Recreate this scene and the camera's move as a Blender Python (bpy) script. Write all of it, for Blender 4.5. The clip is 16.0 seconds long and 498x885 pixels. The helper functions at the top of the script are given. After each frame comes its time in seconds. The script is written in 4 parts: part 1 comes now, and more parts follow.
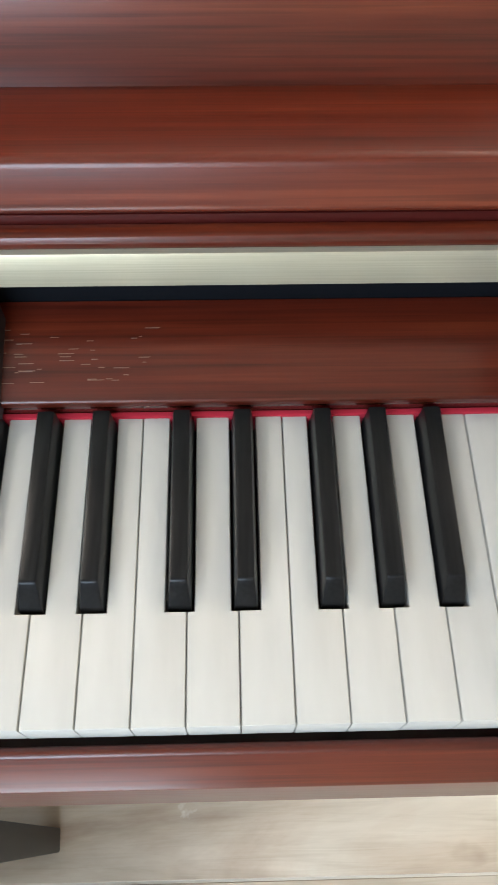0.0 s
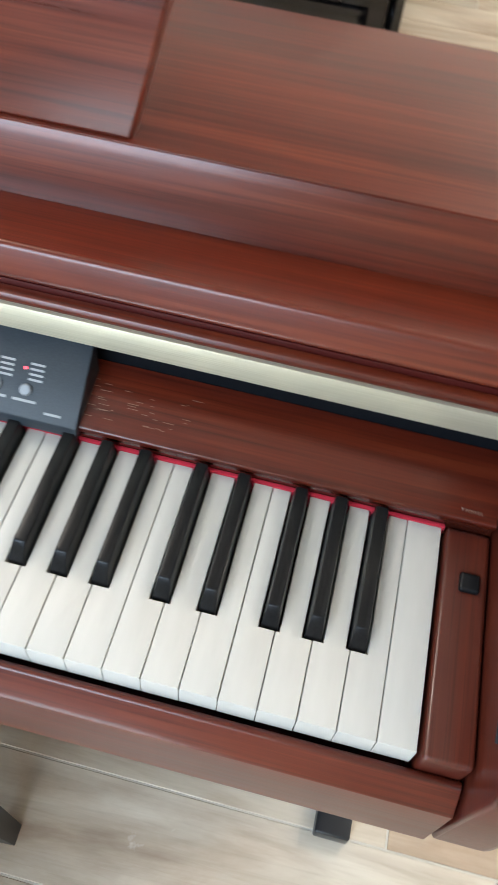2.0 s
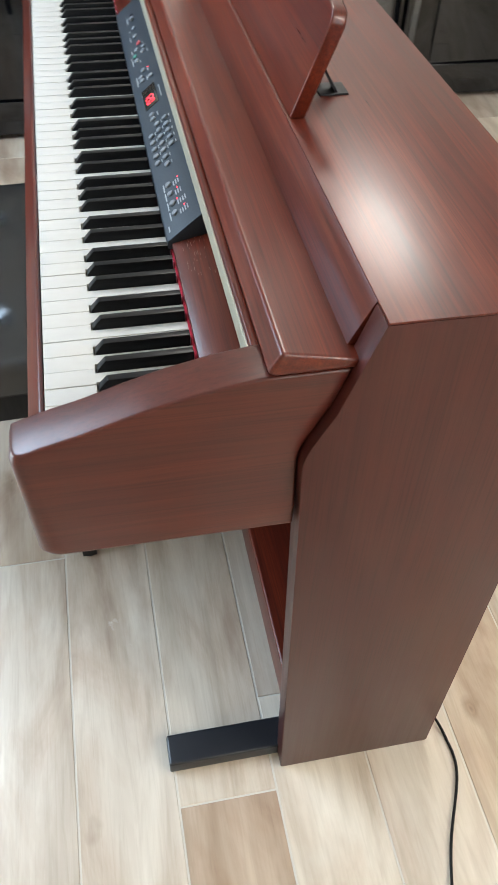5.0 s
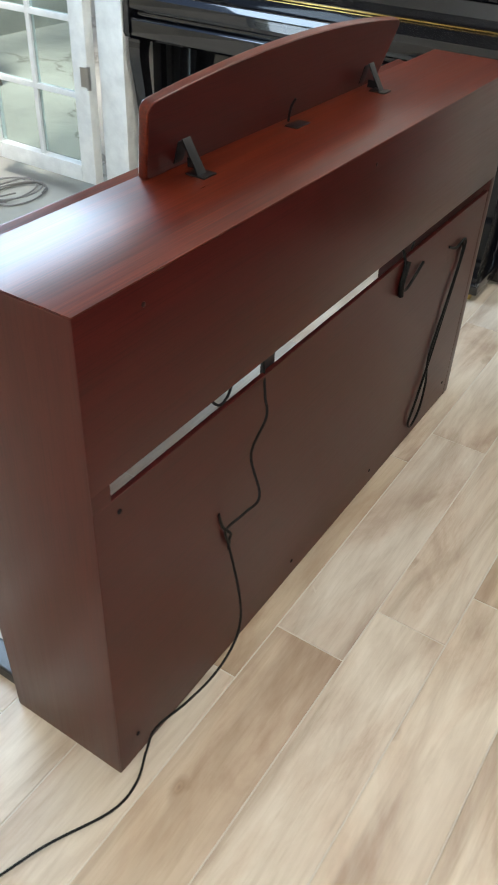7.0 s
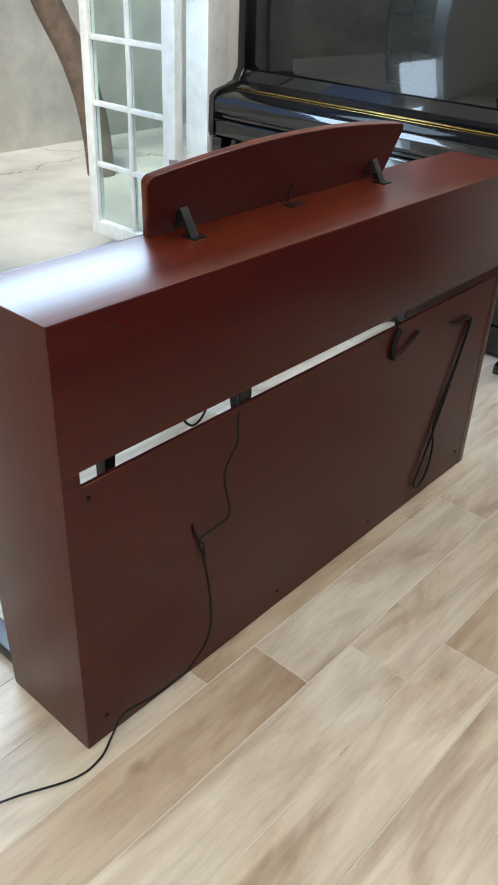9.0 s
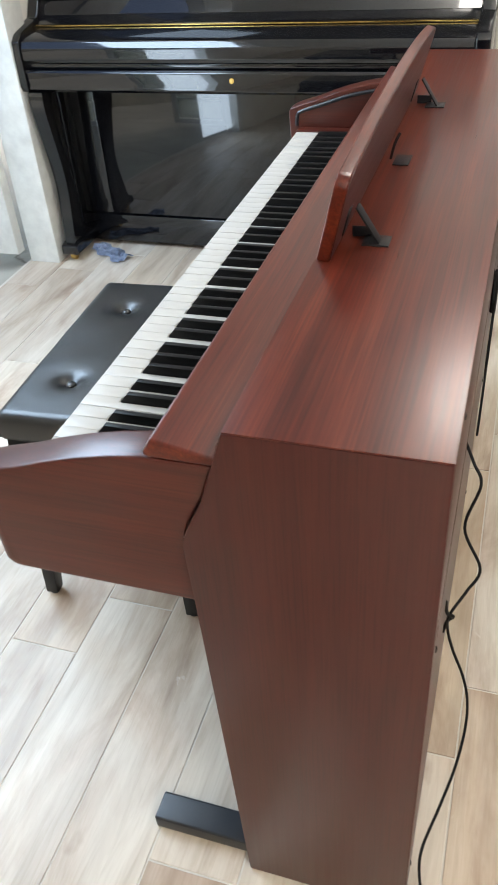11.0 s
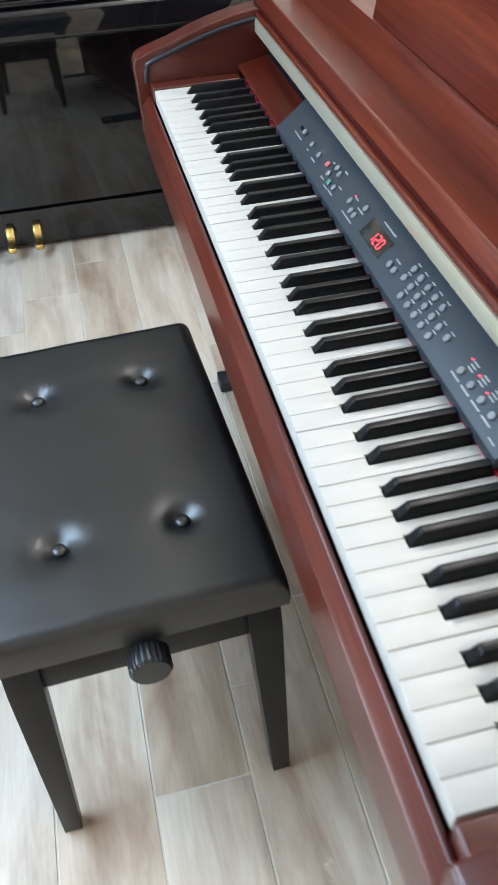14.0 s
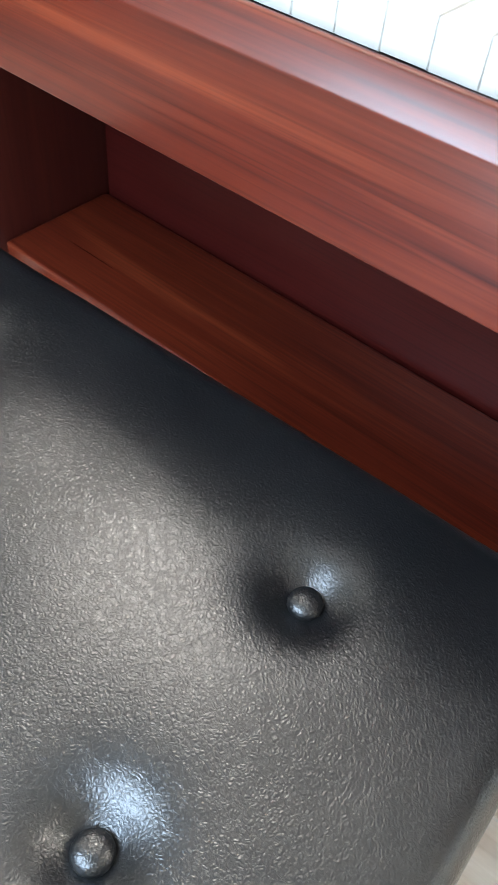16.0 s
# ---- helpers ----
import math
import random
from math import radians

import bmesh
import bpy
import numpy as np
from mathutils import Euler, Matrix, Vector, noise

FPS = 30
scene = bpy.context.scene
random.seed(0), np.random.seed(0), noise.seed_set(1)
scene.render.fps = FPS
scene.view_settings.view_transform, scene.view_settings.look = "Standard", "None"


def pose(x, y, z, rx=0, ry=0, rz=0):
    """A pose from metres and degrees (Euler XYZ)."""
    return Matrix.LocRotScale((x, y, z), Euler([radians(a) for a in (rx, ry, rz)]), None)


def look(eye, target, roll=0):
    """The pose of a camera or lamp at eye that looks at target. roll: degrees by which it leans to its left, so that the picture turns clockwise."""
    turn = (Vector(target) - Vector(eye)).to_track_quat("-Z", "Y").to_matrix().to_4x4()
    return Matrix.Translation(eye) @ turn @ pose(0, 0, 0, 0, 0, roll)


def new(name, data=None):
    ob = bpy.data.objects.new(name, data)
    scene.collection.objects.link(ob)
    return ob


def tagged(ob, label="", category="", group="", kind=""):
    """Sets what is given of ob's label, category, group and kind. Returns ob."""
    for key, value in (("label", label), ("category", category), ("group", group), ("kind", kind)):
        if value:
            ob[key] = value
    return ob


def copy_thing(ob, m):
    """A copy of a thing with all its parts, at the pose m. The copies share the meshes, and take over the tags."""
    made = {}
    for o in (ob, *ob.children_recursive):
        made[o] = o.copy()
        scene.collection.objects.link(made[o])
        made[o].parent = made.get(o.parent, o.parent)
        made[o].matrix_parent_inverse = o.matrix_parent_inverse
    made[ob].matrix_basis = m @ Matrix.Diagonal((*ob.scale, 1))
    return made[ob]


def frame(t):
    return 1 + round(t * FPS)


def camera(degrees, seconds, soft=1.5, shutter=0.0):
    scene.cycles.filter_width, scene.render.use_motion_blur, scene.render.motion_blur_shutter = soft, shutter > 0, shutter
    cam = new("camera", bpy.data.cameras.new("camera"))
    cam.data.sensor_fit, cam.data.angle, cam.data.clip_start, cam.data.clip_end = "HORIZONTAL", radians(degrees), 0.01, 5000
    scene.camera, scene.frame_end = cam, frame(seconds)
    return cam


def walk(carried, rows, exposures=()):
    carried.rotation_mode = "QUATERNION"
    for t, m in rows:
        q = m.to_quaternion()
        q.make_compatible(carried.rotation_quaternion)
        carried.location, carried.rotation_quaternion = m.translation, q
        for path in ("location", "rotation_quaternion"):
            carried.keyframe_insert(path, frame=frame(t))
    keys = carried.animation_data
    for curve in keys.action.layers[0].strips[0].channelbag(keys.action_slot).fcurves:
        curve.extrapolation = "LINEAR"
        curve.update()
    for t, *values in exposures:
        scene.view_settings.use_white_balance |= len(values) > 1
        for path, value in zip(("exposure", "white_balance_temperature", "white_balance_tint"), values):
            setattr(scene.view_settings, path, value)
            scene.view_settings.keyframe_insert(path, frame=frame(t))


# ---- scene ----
cam = camera(34.6, 16.0, soft=1.6, shutter=0.3)
PATH = [
    (0, (0.468, -0.054, 1.058), (0.51, 0.891, -0.704), 1.4),
    (0.5, (0.498, -0.059, 1.067), (0.56, 0.897, -0.689), 2.8),
    (1, (0.514, -0.074, 1.078), (0.586, 0.914, -0.659), 3.9),
    (1.5, (0.517, -0.082, 1.102), (0.522, 0.956, -0.608), 4.3),
    (2, (0.513, -0.146, 1.168), (0.357, 1.007, -0.459), 7.1),
    (2.5, (0.61, -0.219, 1.218), (0.148, 0.982, -0.313), 6.2),
    (3, (0.776, -0.244, 1.233), (-0.003, 0.802, -0.284), 4.4),
    (3.5, (0.880, -0.178, 1.234), (-0.140, 0.645, -0.276), 2.3),
    (4, (0.980, -0.066, 1.238), (-0.143, 0.594, -0.279), 1.9),
    (4.2, (1.023, -0.053, 1.237), (-0.144, 0.578, -0.26), 2.4),
    (6.3, (1.226, 0.647, 1.248), (-0.171, 0.141, -0.09), 1.3),
    (6.5, (1.225, 0.775, 1.254), (-0.163, 0.157, -0.048), 1.4),
    (7, (1.201, 1.005, 1.259), (-0.141, 0.179, 0.027), 2.8),
    (7.5, (1.191, 1.185, 1.28), (-0.116, 0.205, 0.126), 3.5),
    (8, (1.201, 1.316, 1.293), (-0.042, 0.189, 0.205), 3.8),
    (8.5, (1.222, 1.371, 1.3), (-0.016, 0.206, 0.247), 3.8),
    (9, (1.25, 1.31, 1.294), (-0.038, 0.207, 0.233), 2.6),
    (9.5, (1.303, 1.112, 1.296), (-0.011, 0.094, 0.183), -0.7),
    (9.7, (1.317, 1.014, 1.297), (-0.006, 0.045, 0.152), -2.5),
    (11.8, (1.142, 0.27, 1.275), (-0.39, -0.029, 0.026), -6.0),
    (12, (1.13, 0.222, 1.282), (-0.402, -0.022, 0.021), -6.7),
    (12.5, (1.109, 0.139, 1.277), (-0.402, 0.017, -0.028), -7.5),
    (13, (1.061, 0.067, 1.268), (-0.427, 0.047, -0.069), -7.2),
    (13.5, (0.943, -0.023, 1.241), (-0.515, 0.067, -0.125), -6.2),
    (14, (0.771, -0.15, 1.208), (-0.638, 0.14, -0.181), -2.6),
    (14.5, (0.597, -0.287, 1.148), (-0.708, 0.261, -0.265), 1.8),
    (15, (0.412, -0.36, 1.016), (-0.729, 0.464, -0.405), 5.2),
    (15.5, (0.249, -0.302, 0.872), (-0.692, 0.667, -0.603), 5.8),
    (16, (0.22, -0.301, 0.819), (-0.558, 0.78, -0.673), 6.4),
]
walk(cam, [(t, look(eye, target, roll)) for t, eye, target, roll in PATH],
     exposures=[(0.0, 0.72, 7000, 12), (1.5, 0.78, 7000, 12), (3.0, 0.90, 6600, 10), (4.0, 0.95, 6600, 11), (6.5, 0.60, 6600, 10), (9.0, 0.50, 6400, 9),
                (12.5, 0.92, 6800, 13), (14.0, 0.84, 6450, 11), (15.0, 0.95, 6400, 12), (15.5, 1.25, 6500, 11), (16.0, 1.52, 6600, 11)])

# ---- world and light ----
world = bpy.data.worlds.new("sky")
scene.world = world
world.use_nodes = True
wn, wl = world.node_tree.nodes, world.node_tree.links
wn.clear()
sky = wn.new("ShaderNodeTexSky")
sky.sky_type, sky.sun_disc = "NISHITA", False
sky.sun_elevation, sky.sun_rotation = radians(59), radians(70)
bg = wn.new("ShaderNodeBackground")
bg.inputs["Strength"].default_value = 0.15
wout = wn.new("ShaderNodeOutputWorld")
wl.new(sky.outputs[0], bg.inputs[0])
wl.new(bg.outputs[0], wout.inputs[0])


def lamp(name, kind, m, energy, color, **size):
    data = bpy.data.lights.new(name, kind)
    data.energy, data.color = energy, color
    for key, value in size.items():
        if key == "angle":
            data.angle = value
        elif key == "radius":
            data.shadow_soft_size = value
        elif key == "sx":
            data.shape, data.size = "RECTANGLE", value
        elif key == "sy":
            data.size_y = value
    ob = new(name, data)
    ob.matrix_world = m
    return ob


lamp("sun", "SUN", look((4.5, 1.6, 8), (0, 0, 0)), 3.4, (1.0, 0.96, 0.90), angle=radians(12))
# daylight in the open garden doorway, fill from an added unseen side window, two warm lamps under the ceiling
lamp("doorway_daylight", "AREA", look((-0.18, -1.18, 1.75), (-0.10, 0.30, 0.45)), 30, (0.58, 0.78, 1.0), sx=1.28, sy=0.70)
lamp("doorway_daylight_low", "AREA", look((0.16, -1.19, 0.34), (0.10, 0.30, 0.36)), 6, (0.66, 0.83, 1.0), sx=0.58, sy=0.56)
lamp("side_fill", "AREA", look((3.18, 1.35, 1.55), (0.6, 1.1, 0.7)), 10, (0.97, 0.97, 0.98), sx=1.5, sy=1.1)
for lx, ly, watts in ((2.1, 1.7, 44), (-0.75, 0.75, 26)):
    lamp("ceiling_light", "POINT", pose(lx, ly, 2.33), watts, (1.0, 0.965, 0.91), radius=0.20)

# ---- materials ----


def mat(name, color=(0.5, 0.5, 0.5), rough=0.5, metal=0.0, coat=0.0, spec=0.5):
    m = bpy.data.materials.new(name)
    m.use_nodes = True
    b = m.node_tree.nodes["Principled BSDF"]
    b.inputs["Base Color"].default_value = (*color, 1)
    b.inputs["Roughness"].default_value = rough
    b.inputs["Metallic"].default_value = metal
    b.inputs["Coat Weight"].default_value = coat
    b.inputs["Coat Roughness"].default_value = 0.16
    b.inputs["Specular IOR Level"].default_value = spec
    return m


def nodes_of(m):
    nt = m.node_tree
    return nt.nodes, nt.links, nt.nodes["Principled BSDF"]


def coords(n, l, scale, source="Object", rot=(0, 0, 0)):
    tc = n.new("ShaderNodeTexCoord")
    mp = n.new("ShaderNodeMapping")
    mp.inputs["Scale"].default_value = scale
    mp.inputs["Rotation"].default_value = rot
    l.new(tc.outputs[source], mp.inputs["Vector"])
    return mp


def ramp(n, l, source, stops):
    r = n.new("ShaderNodeValToRGB")
    e = r.color_ramp.elements
    while len(e) < len(stops):
        e.new(0.5)
    for el, (p, c) in zip(e, stops):
        el.position, el.color = p, (*c, 1)
    l.new(source, r.inputs[0])
    return r


def noise_tex(n, l, vec, scale, detail=4, rough=0.55, distortion=0.0):
    t = n.new("ShaderNodeTexNoise")
    t.inputs["Scale"].default_value, t.inputs["Detail"].default_value = scale, detail
    t.inputs["Roughness"].default_value, t.inputs["Distortion"].default_value = rough, distortion
    l.new(vec, t.inputs["Vector"])
    return t


def bump(n, l, b, height, strength, distance=0.001):
    bp = n.new("ShaderNodeBump")
    bp.inputs["Strength"].default_value, bp.inputs["Distance"].default_value = strength, distance
    l.new(height, bp.inputs["Height"])
    l.new(bp.outputs[0], b.inputs["Normal"])
    return bp


def mixrgb(n, l, kind, fac, a, b_):
    mx = n.new("ShaderNodeMix")
    mx.data_type, mx.blend_type = "RGBA", kind
    if isinstance(fac, float):
        mx.inputs[0].default_value = fac
    else:
        l.new(fac, mx.inputs[0])
    for sock, v in ((mx.inputs[6], a), (mx.inputs[7], b_)):
        if isinstance(v, tuple):
            sock.default_value = (*v, 1)
        else:
            l.new(v, sock)
    return mx.outputs[2]


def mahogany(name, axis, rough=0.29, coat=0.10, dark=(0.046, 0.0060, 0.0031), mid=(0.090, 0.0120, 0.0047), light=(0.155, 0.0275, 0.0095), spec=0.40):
    """Reddish veneer: broad bands, thin streaks and short dark pores along one axis."""
    m = mat(name, rough=rough, coat=coat, spec=spec)
    n, l, b = nodes_of(m)

    def along(length, cross):
        sc = [cross, cross, cross]
        sc["xyz".index(axis)] = length
        return coords(n, l, sc).outputs[0]
    wide = noise_tex(n, l, along(0.9, 21.0), 1.0, 4, 0.6, 0.6)
    fine = noise_tex(n, l, along(4.5, 210.0), 1.0, 4, 0.62, 0.25)
    pore = noise_tex(n, l, along(7.0, 520.0), 1.0, 2, 0.5)
    mixf = n.new("ShaderNodeMath")
    mixf.operation = "MULTIPLY_ADD"
    l.new(fine.outputs[0], mixf.inputs[0])
    mixf.inputs[1].default_value = 0.44
    half = n.new("ShaderNodeMath")
    half.operation, half.inputs[1].default_value = "MULTIPLY", 0.58
    l.new(wide.outputs[0], half.inputs[0])
    l.new(half.outputs[0], mixf.inputs[2])
    col = ramp(n, l, mixf.outputs[0], [(0.36, dark), (0.51, mid), (0.67, light)])
    pr = ramp(n, l, pore.outputs[0], [(0.36, (0.42, 0.36, 0.34)), (0.47, (1, 1, 1))])
    l.new(mixrgb(n, l, "MULTIPLY", 0.45, col.outputs[0], pr.outputs[0]), b.inputs["Base Color"])
    rg = n.new("ShaderNodeMapRange")
    rg.inputs["To Min"].default_value, rg.inputs["To Max"].default_value = rough - 0.05, rough + 0.08
    l.new(fine.outputs[0], rg.inputs["Value"])
    l.new(rg.outputs[0], b.inputs["Roughness"])
    bump(n, l, b, pore.outputs[0], 0.10, 0.0003)
    return m


WOOD_X = mahogany("mahogany_long", "x")
WOOD_GLOSS = mahogany("mahogany_gloss", "x", 0.08, 1.0, (0.024, 0.0042, 0.0028), (0.042, 0.0070, 0.0042), (0.070, 0.0135, 0.0068), 1.0)
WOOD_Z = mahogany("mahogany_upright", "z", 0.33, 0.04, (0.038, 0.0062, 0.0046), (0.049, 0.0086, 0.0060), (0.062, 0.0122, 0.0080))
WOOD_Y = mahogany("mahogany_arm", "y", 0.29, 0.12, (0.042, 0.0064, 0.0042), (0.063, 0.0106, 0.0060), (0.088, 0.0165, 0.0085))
WOOD_BACK = mahogany("mahogany_back", "x", 0.30, 0.0, (0.041, 0.0048, 0.0040), (0.048, 0.0057, 0.0047), (0.056, 0.0072, 0.0058), 0.32)

IVORY = mat("white_key", (0.80, 0.79, 0.74), 0.38, spec=0.4)
n, l, b = nodes_of(IVORY)
v = coords(n, l, (60, 8, 60)).outputs[0]
t = noise_tex(n, l, v, 3, 3)
l.new(ramp(n, l, t.outputs[0], [(0.3, (0.425, 0.410, 0.376)), (0.7, (0.446, 0.432, 0.398))]).outputs[0], b.inputs["Base Color"])
EBONY = mat("black_key", (0.012, 0.012, 0.013), 0.29, spec=0.16)
n, l, b = nodes_of(EBONY)
t = noise_tex(n, l, coords(n, l, (200, 12, 200)).outputs[0], 3, 4)
l.new(ramp(n, l, t.outputs[0], [(0.3, (0.0045, 0.0045, 0.005)), (0.7, (0.010, 0.010, 0.0105))]).outputs[0], b.inputs["Base Color"])
bump(n, l, b, t.outputs[0], 0.05, 0.0003)
FELT = mat("red_felt", (0.42, 0.012, 0.030), 0.95)
GOLD = mat("champagne_strip", (0.55, 0.50, 0.37), 0.36, 0.6)
n, l, b = nodes_of(GOLD)
t = noise_tex(n, l, coords(n, l, (1.5, 300, 300)).outputs[0], 4, 3)
l.new(ramp(n, l, t.outputs[0], [(0.3, (0.52, 0.48, 0.35)), (0.7, (0.62, 0.58, 0.45))]).outputs[0], b.inputs["Base Color"])
BRASS = mat("brass", (0.62, 0.42, 0.13), 0.22, 1.0)
n, l, b = nodes_of(BRASS)
t = noise_tex(n, l, coords(n, l, (60, 60, 60)).outputs[0], 2, 4)
l.new(ramp(n, l, t.outputs[0], [(0.35, (0.48, 0.30, 0.085)), (0.7, (0.72, 0.52, 0.19))]).outputs[0], b.inputs["Base Color"])
PANEL = mat("control_panel_plastic", (0.020, 0.026, 0.032), 0.48, spec=0.32)
n, l, b = nodes_of(PANEL)
t = noise_tex(n, l, coords(n, l, (900, 900, 900)).outputs[0], 1, 2)
l.new(ramp(n, l, t.outputs[0], [(0.3, (0.024, 0.031, 0.039)), (0.7, (0.034, 0.043, 0.052))]).outputs[0], b.inputs["Base Color"])
bump(n, l, b, t.outputs[0], 0.1, 0.0002)
# black of slot and screws, and the painted shade below the key cover
DARK = mat("black_and_gap_shade", (0.004, 0.005, 0.007), 0.6, spec=0.1)
BUTTON = mat("button_grey", (0.16, 0.17, 0.18), 0.4)
BUTTON_RED = mat("button_red", (0.42, 0.075, 0.085), 0.5)
BUTTON_GREEN = mat("button_green", (0.05, 0.20, 0.15), 0.5)
PRINT = mat("panel_print", (0.27, 0.28, 0.28), 0.6)
SMOKED = mat("smoked_display", (0.022, 0.018, 0.014), 0.15)
LED = mat("red_led", (0.8, 0.02, 0.03), 0.4)
n, l, b = nodes_of(LED)
b.inputs["Emission Color"].default_value, b.inputs["Emission Strength"].default_value = (1.0, 0.03, 0.05, 1), 2.2
BLACK_PLASTIC = mat("black_plastic", (0.012, 0.013, 0.016), 0.34)
n, l, b = nodes_of(BLACK_PLASTIC)
t = noise_tex(n, l, coords(n, l, (500, 500, 500)).outputs[0], 1, 2)
bump(n, l, b, t.outputs[0], 0.08, 0.0003)
STEEL = mat("screw_steel", (0.35, 0.34, 0.32), 0.35, 1.0)
BRACKET = mat("bracket_grey", (0.014, 0.014, 0.016), 0.42, 0.5)
WIRE = mat("weathered_wire", (0.20, 0.19, 0.175), 0.6)
CORD = mat("cord_rubber", (0.004, 0.004, 0.004), 0.5, spec=0.2)
LABEL = mat("label_gold", (0.34, 0.32, 0.19), 0.4, 0.4)
LACQUER = mat("black_lacquer", (0.004, 0.004, 0.005), 0.04, coat=0.3, spec=0.6)
n, l, b = nodes_of(LACQUER)
t = noise_tex(n, l, coords(n, l, (2.2, 2.2, 2.2)).outputs[0], 2, 5)
rg = n.new("ShaderNodeMapRange")
rg.inputs["To Min"].default_value, rg.inputs["To Max"].default_value = 0.015, 0.05
l.new(t.outputs[0], rg.inputs["Value"])
l.new(rg.outputs[0], b.inputs["Roughness"])
STOOL_WOOD = mat("black_satin_wood", (0.008, 0.008, 0.009), 0.33, spec=0.2)
n, l, b = nodes_of(STOOL_WOOD)
t = noise_tex(n, l, coords(n, l, (60, 60, 8)).outputs[0], 3, 4)
l.new(ramp(n, l, t.outputs[0], [(0.3, (0.005, 0.005, 0.006)), (0.75, (0.011, 0.011, 0.011))]).outputs[0], b.inputs["Base Color"])
bump(n, l, b, t.outputs[0], 0.08, 0.0004)

LEATHER = mat("black_leatherette", (0.010, 0.011, 0.012), 0.3, coat=0.16, spec=0.60)
n, l, b = nodes_of(LEATHER)
v = coords(n, l, (1, 1, 1)).outputs[0]
vo = n.new("ShaderNodeTexVoronoi")
vo.feature = "DISTANCE_TO_EDGE"
vo.inputs["Scale"].default_value = 460
warp = noise_tex(n, l, v, 150, 3)
wv = mixrgb(n, l, "LINEAR_LIGHT", 0.0035, v, warp.outputs[1])
l.new(wv, vo.inputs["Vector"])
cr = noise_tex(n, l, v, 45, 5, 0.65, 1.2)
add = n.new("ShaderNodeMath")
add.operation = "MULTIPLY_ADD"
l.new(vo.outputs[0], add.inputs[0])
add.inputs[1].default_value = 1.6
l.new(cr.outputs[0], add.inputs[2])
bump(n, l, b, add.outputs[0], 0.26, 0.0008)
b.inputs["Coat Roughness"].default_value = 0.27
soft_ = noise_tex(n, l, v, 9, 4)
l.new(ramp(n, l, soft_.outputs[0], [(0.3, (0.004, 0.0046, 0.0052)), (0.7, (0.007, 0.0074, 0.008))]).outputs[0], b.inputs["Base Color"])
rg = n.new("ShaderNodeMapRange")
rg.inputs["To Min"].default_value, rg.inputs["To Max"].default_value = 0.26, 0.35
l.new(soft_.outputs[0], rg.inputs["Value"])
l.new(rg.outputs[0], b.inputs["Roughness"])

# wood-look floor tile: long streaks, knots, a tone of its own for each piece
TILE = mat("wood_look_tile", rough=0.42)
n, l, b = nodes_of(TILE)
info = n.new("ShaderNodeObjectInfo")
tc = n.new("ShaderNodeTexCoord")
off = n.new("ShaderNodeVectorMath")
off.operation = "MULTIPLY_ADD"
comb = n.new("ShaderNodeCombineXYZ")
for i in range(3):
    l.new(info.outputs["Random"], comb.inputs[i])
l.new(comb.outputs[0], off.inputs[0])
off.inputs[1].default_value = (37.0, 91.0, 13.0)
l.new(tc.outputs["Object"], off.inputs[2])
mp = n.new("ShaderNodeMapping")
mp.inputs["Scale"].default_value = (1.9, 13.0, 1.0)
l.new(off.outputs[0], mp.inputs["Vector"])
streak = noise_tex(n, l, mp.outputs[0], 1.0, 5, 0.55, 1.1)
mp2 = n.new("ShaderNodeMapping")
mp2.inputs["Scale"].default_value = (7, 130, 1)
l.new(off.outputs[0], mp2.inputs["Vector"])
grain = noise_tex(n, l, mp2.outputs[0], 1.0, 4, 0.6, 0.9)
mp4 = n.new("ShaderNodeMapping")
mp4.inputs["Scale"].default_value = (2.6, 8.0, 1.0)
l.new(off.outputs[0], mp4.inputs["Vector"])
cloud = noise_tex(n, l, mp4.outputs[0], 1.0, 6, 0.6, 0.5)
base = ramp(n, l, streak.outputs[0], [(0.24, (0.38, 0.315, 0.252)), (0.40, (0.49, 0.432, 0.360)), (0.52, (0.575, 0.523, 0.448)), (0.70, (0.66, 0.615, 0.540))])
pink = ramp(n, l, cloud.outputs[0], [(0.32, (0.58, 0.45, 0.38)), (0.45, (0.88, 0.82, 0.78)), (0.55, (1.0, 1.0, 1.0))])
c0 = mixrgb(n, l, "MULTIPLY", 0.78, base.outputs[0], pink.outputs[0])
gr = ramp(n, l, grain.outputs[0], [(0.30, (0.84, 0.82, 0.79)), (0.55, (1.0, 1.0, 1.0))])
c1 = mixrgb(n, l, "MULTIPLY", 0.65, c0, gr.outputs[0])
c2 = mixrgb(n, l, "MULTIPLY", 1.0, c1, info.outputs["Color"])
kn = n.new("ShaderNodeTexVoronoi")
kn.inputs["Scale"].default_value = 4.2
mp3 = n.new("ShaderNodeMapping")
mp3.inputs["Scale"].default_value = (0.8, 1.5, 1.0)
l.new(mixrgb(n, l, "LINEAR_LIGHT", 0.03, off.outputs[0], noise_tex(n, l, off.outputs[0], 14, 3).outputs[1]), mp3.inputs["Vector"])
l.new(mp3.outputs[0], kn.inputs["Vector"])
kr = ramp(n, l, kn.outputs["Distance"], [(0.012, (0.40, 0.31, 0.25)), (0.035, (0.72, 0.64, 0.57)), (0.050, (0.62, 0.54, 0.47)), (0.11, (1, 1, 1))])
c3 = mixrgb(n, l, "MULTIPLY", 0.7, c2, kr.outputs[0])
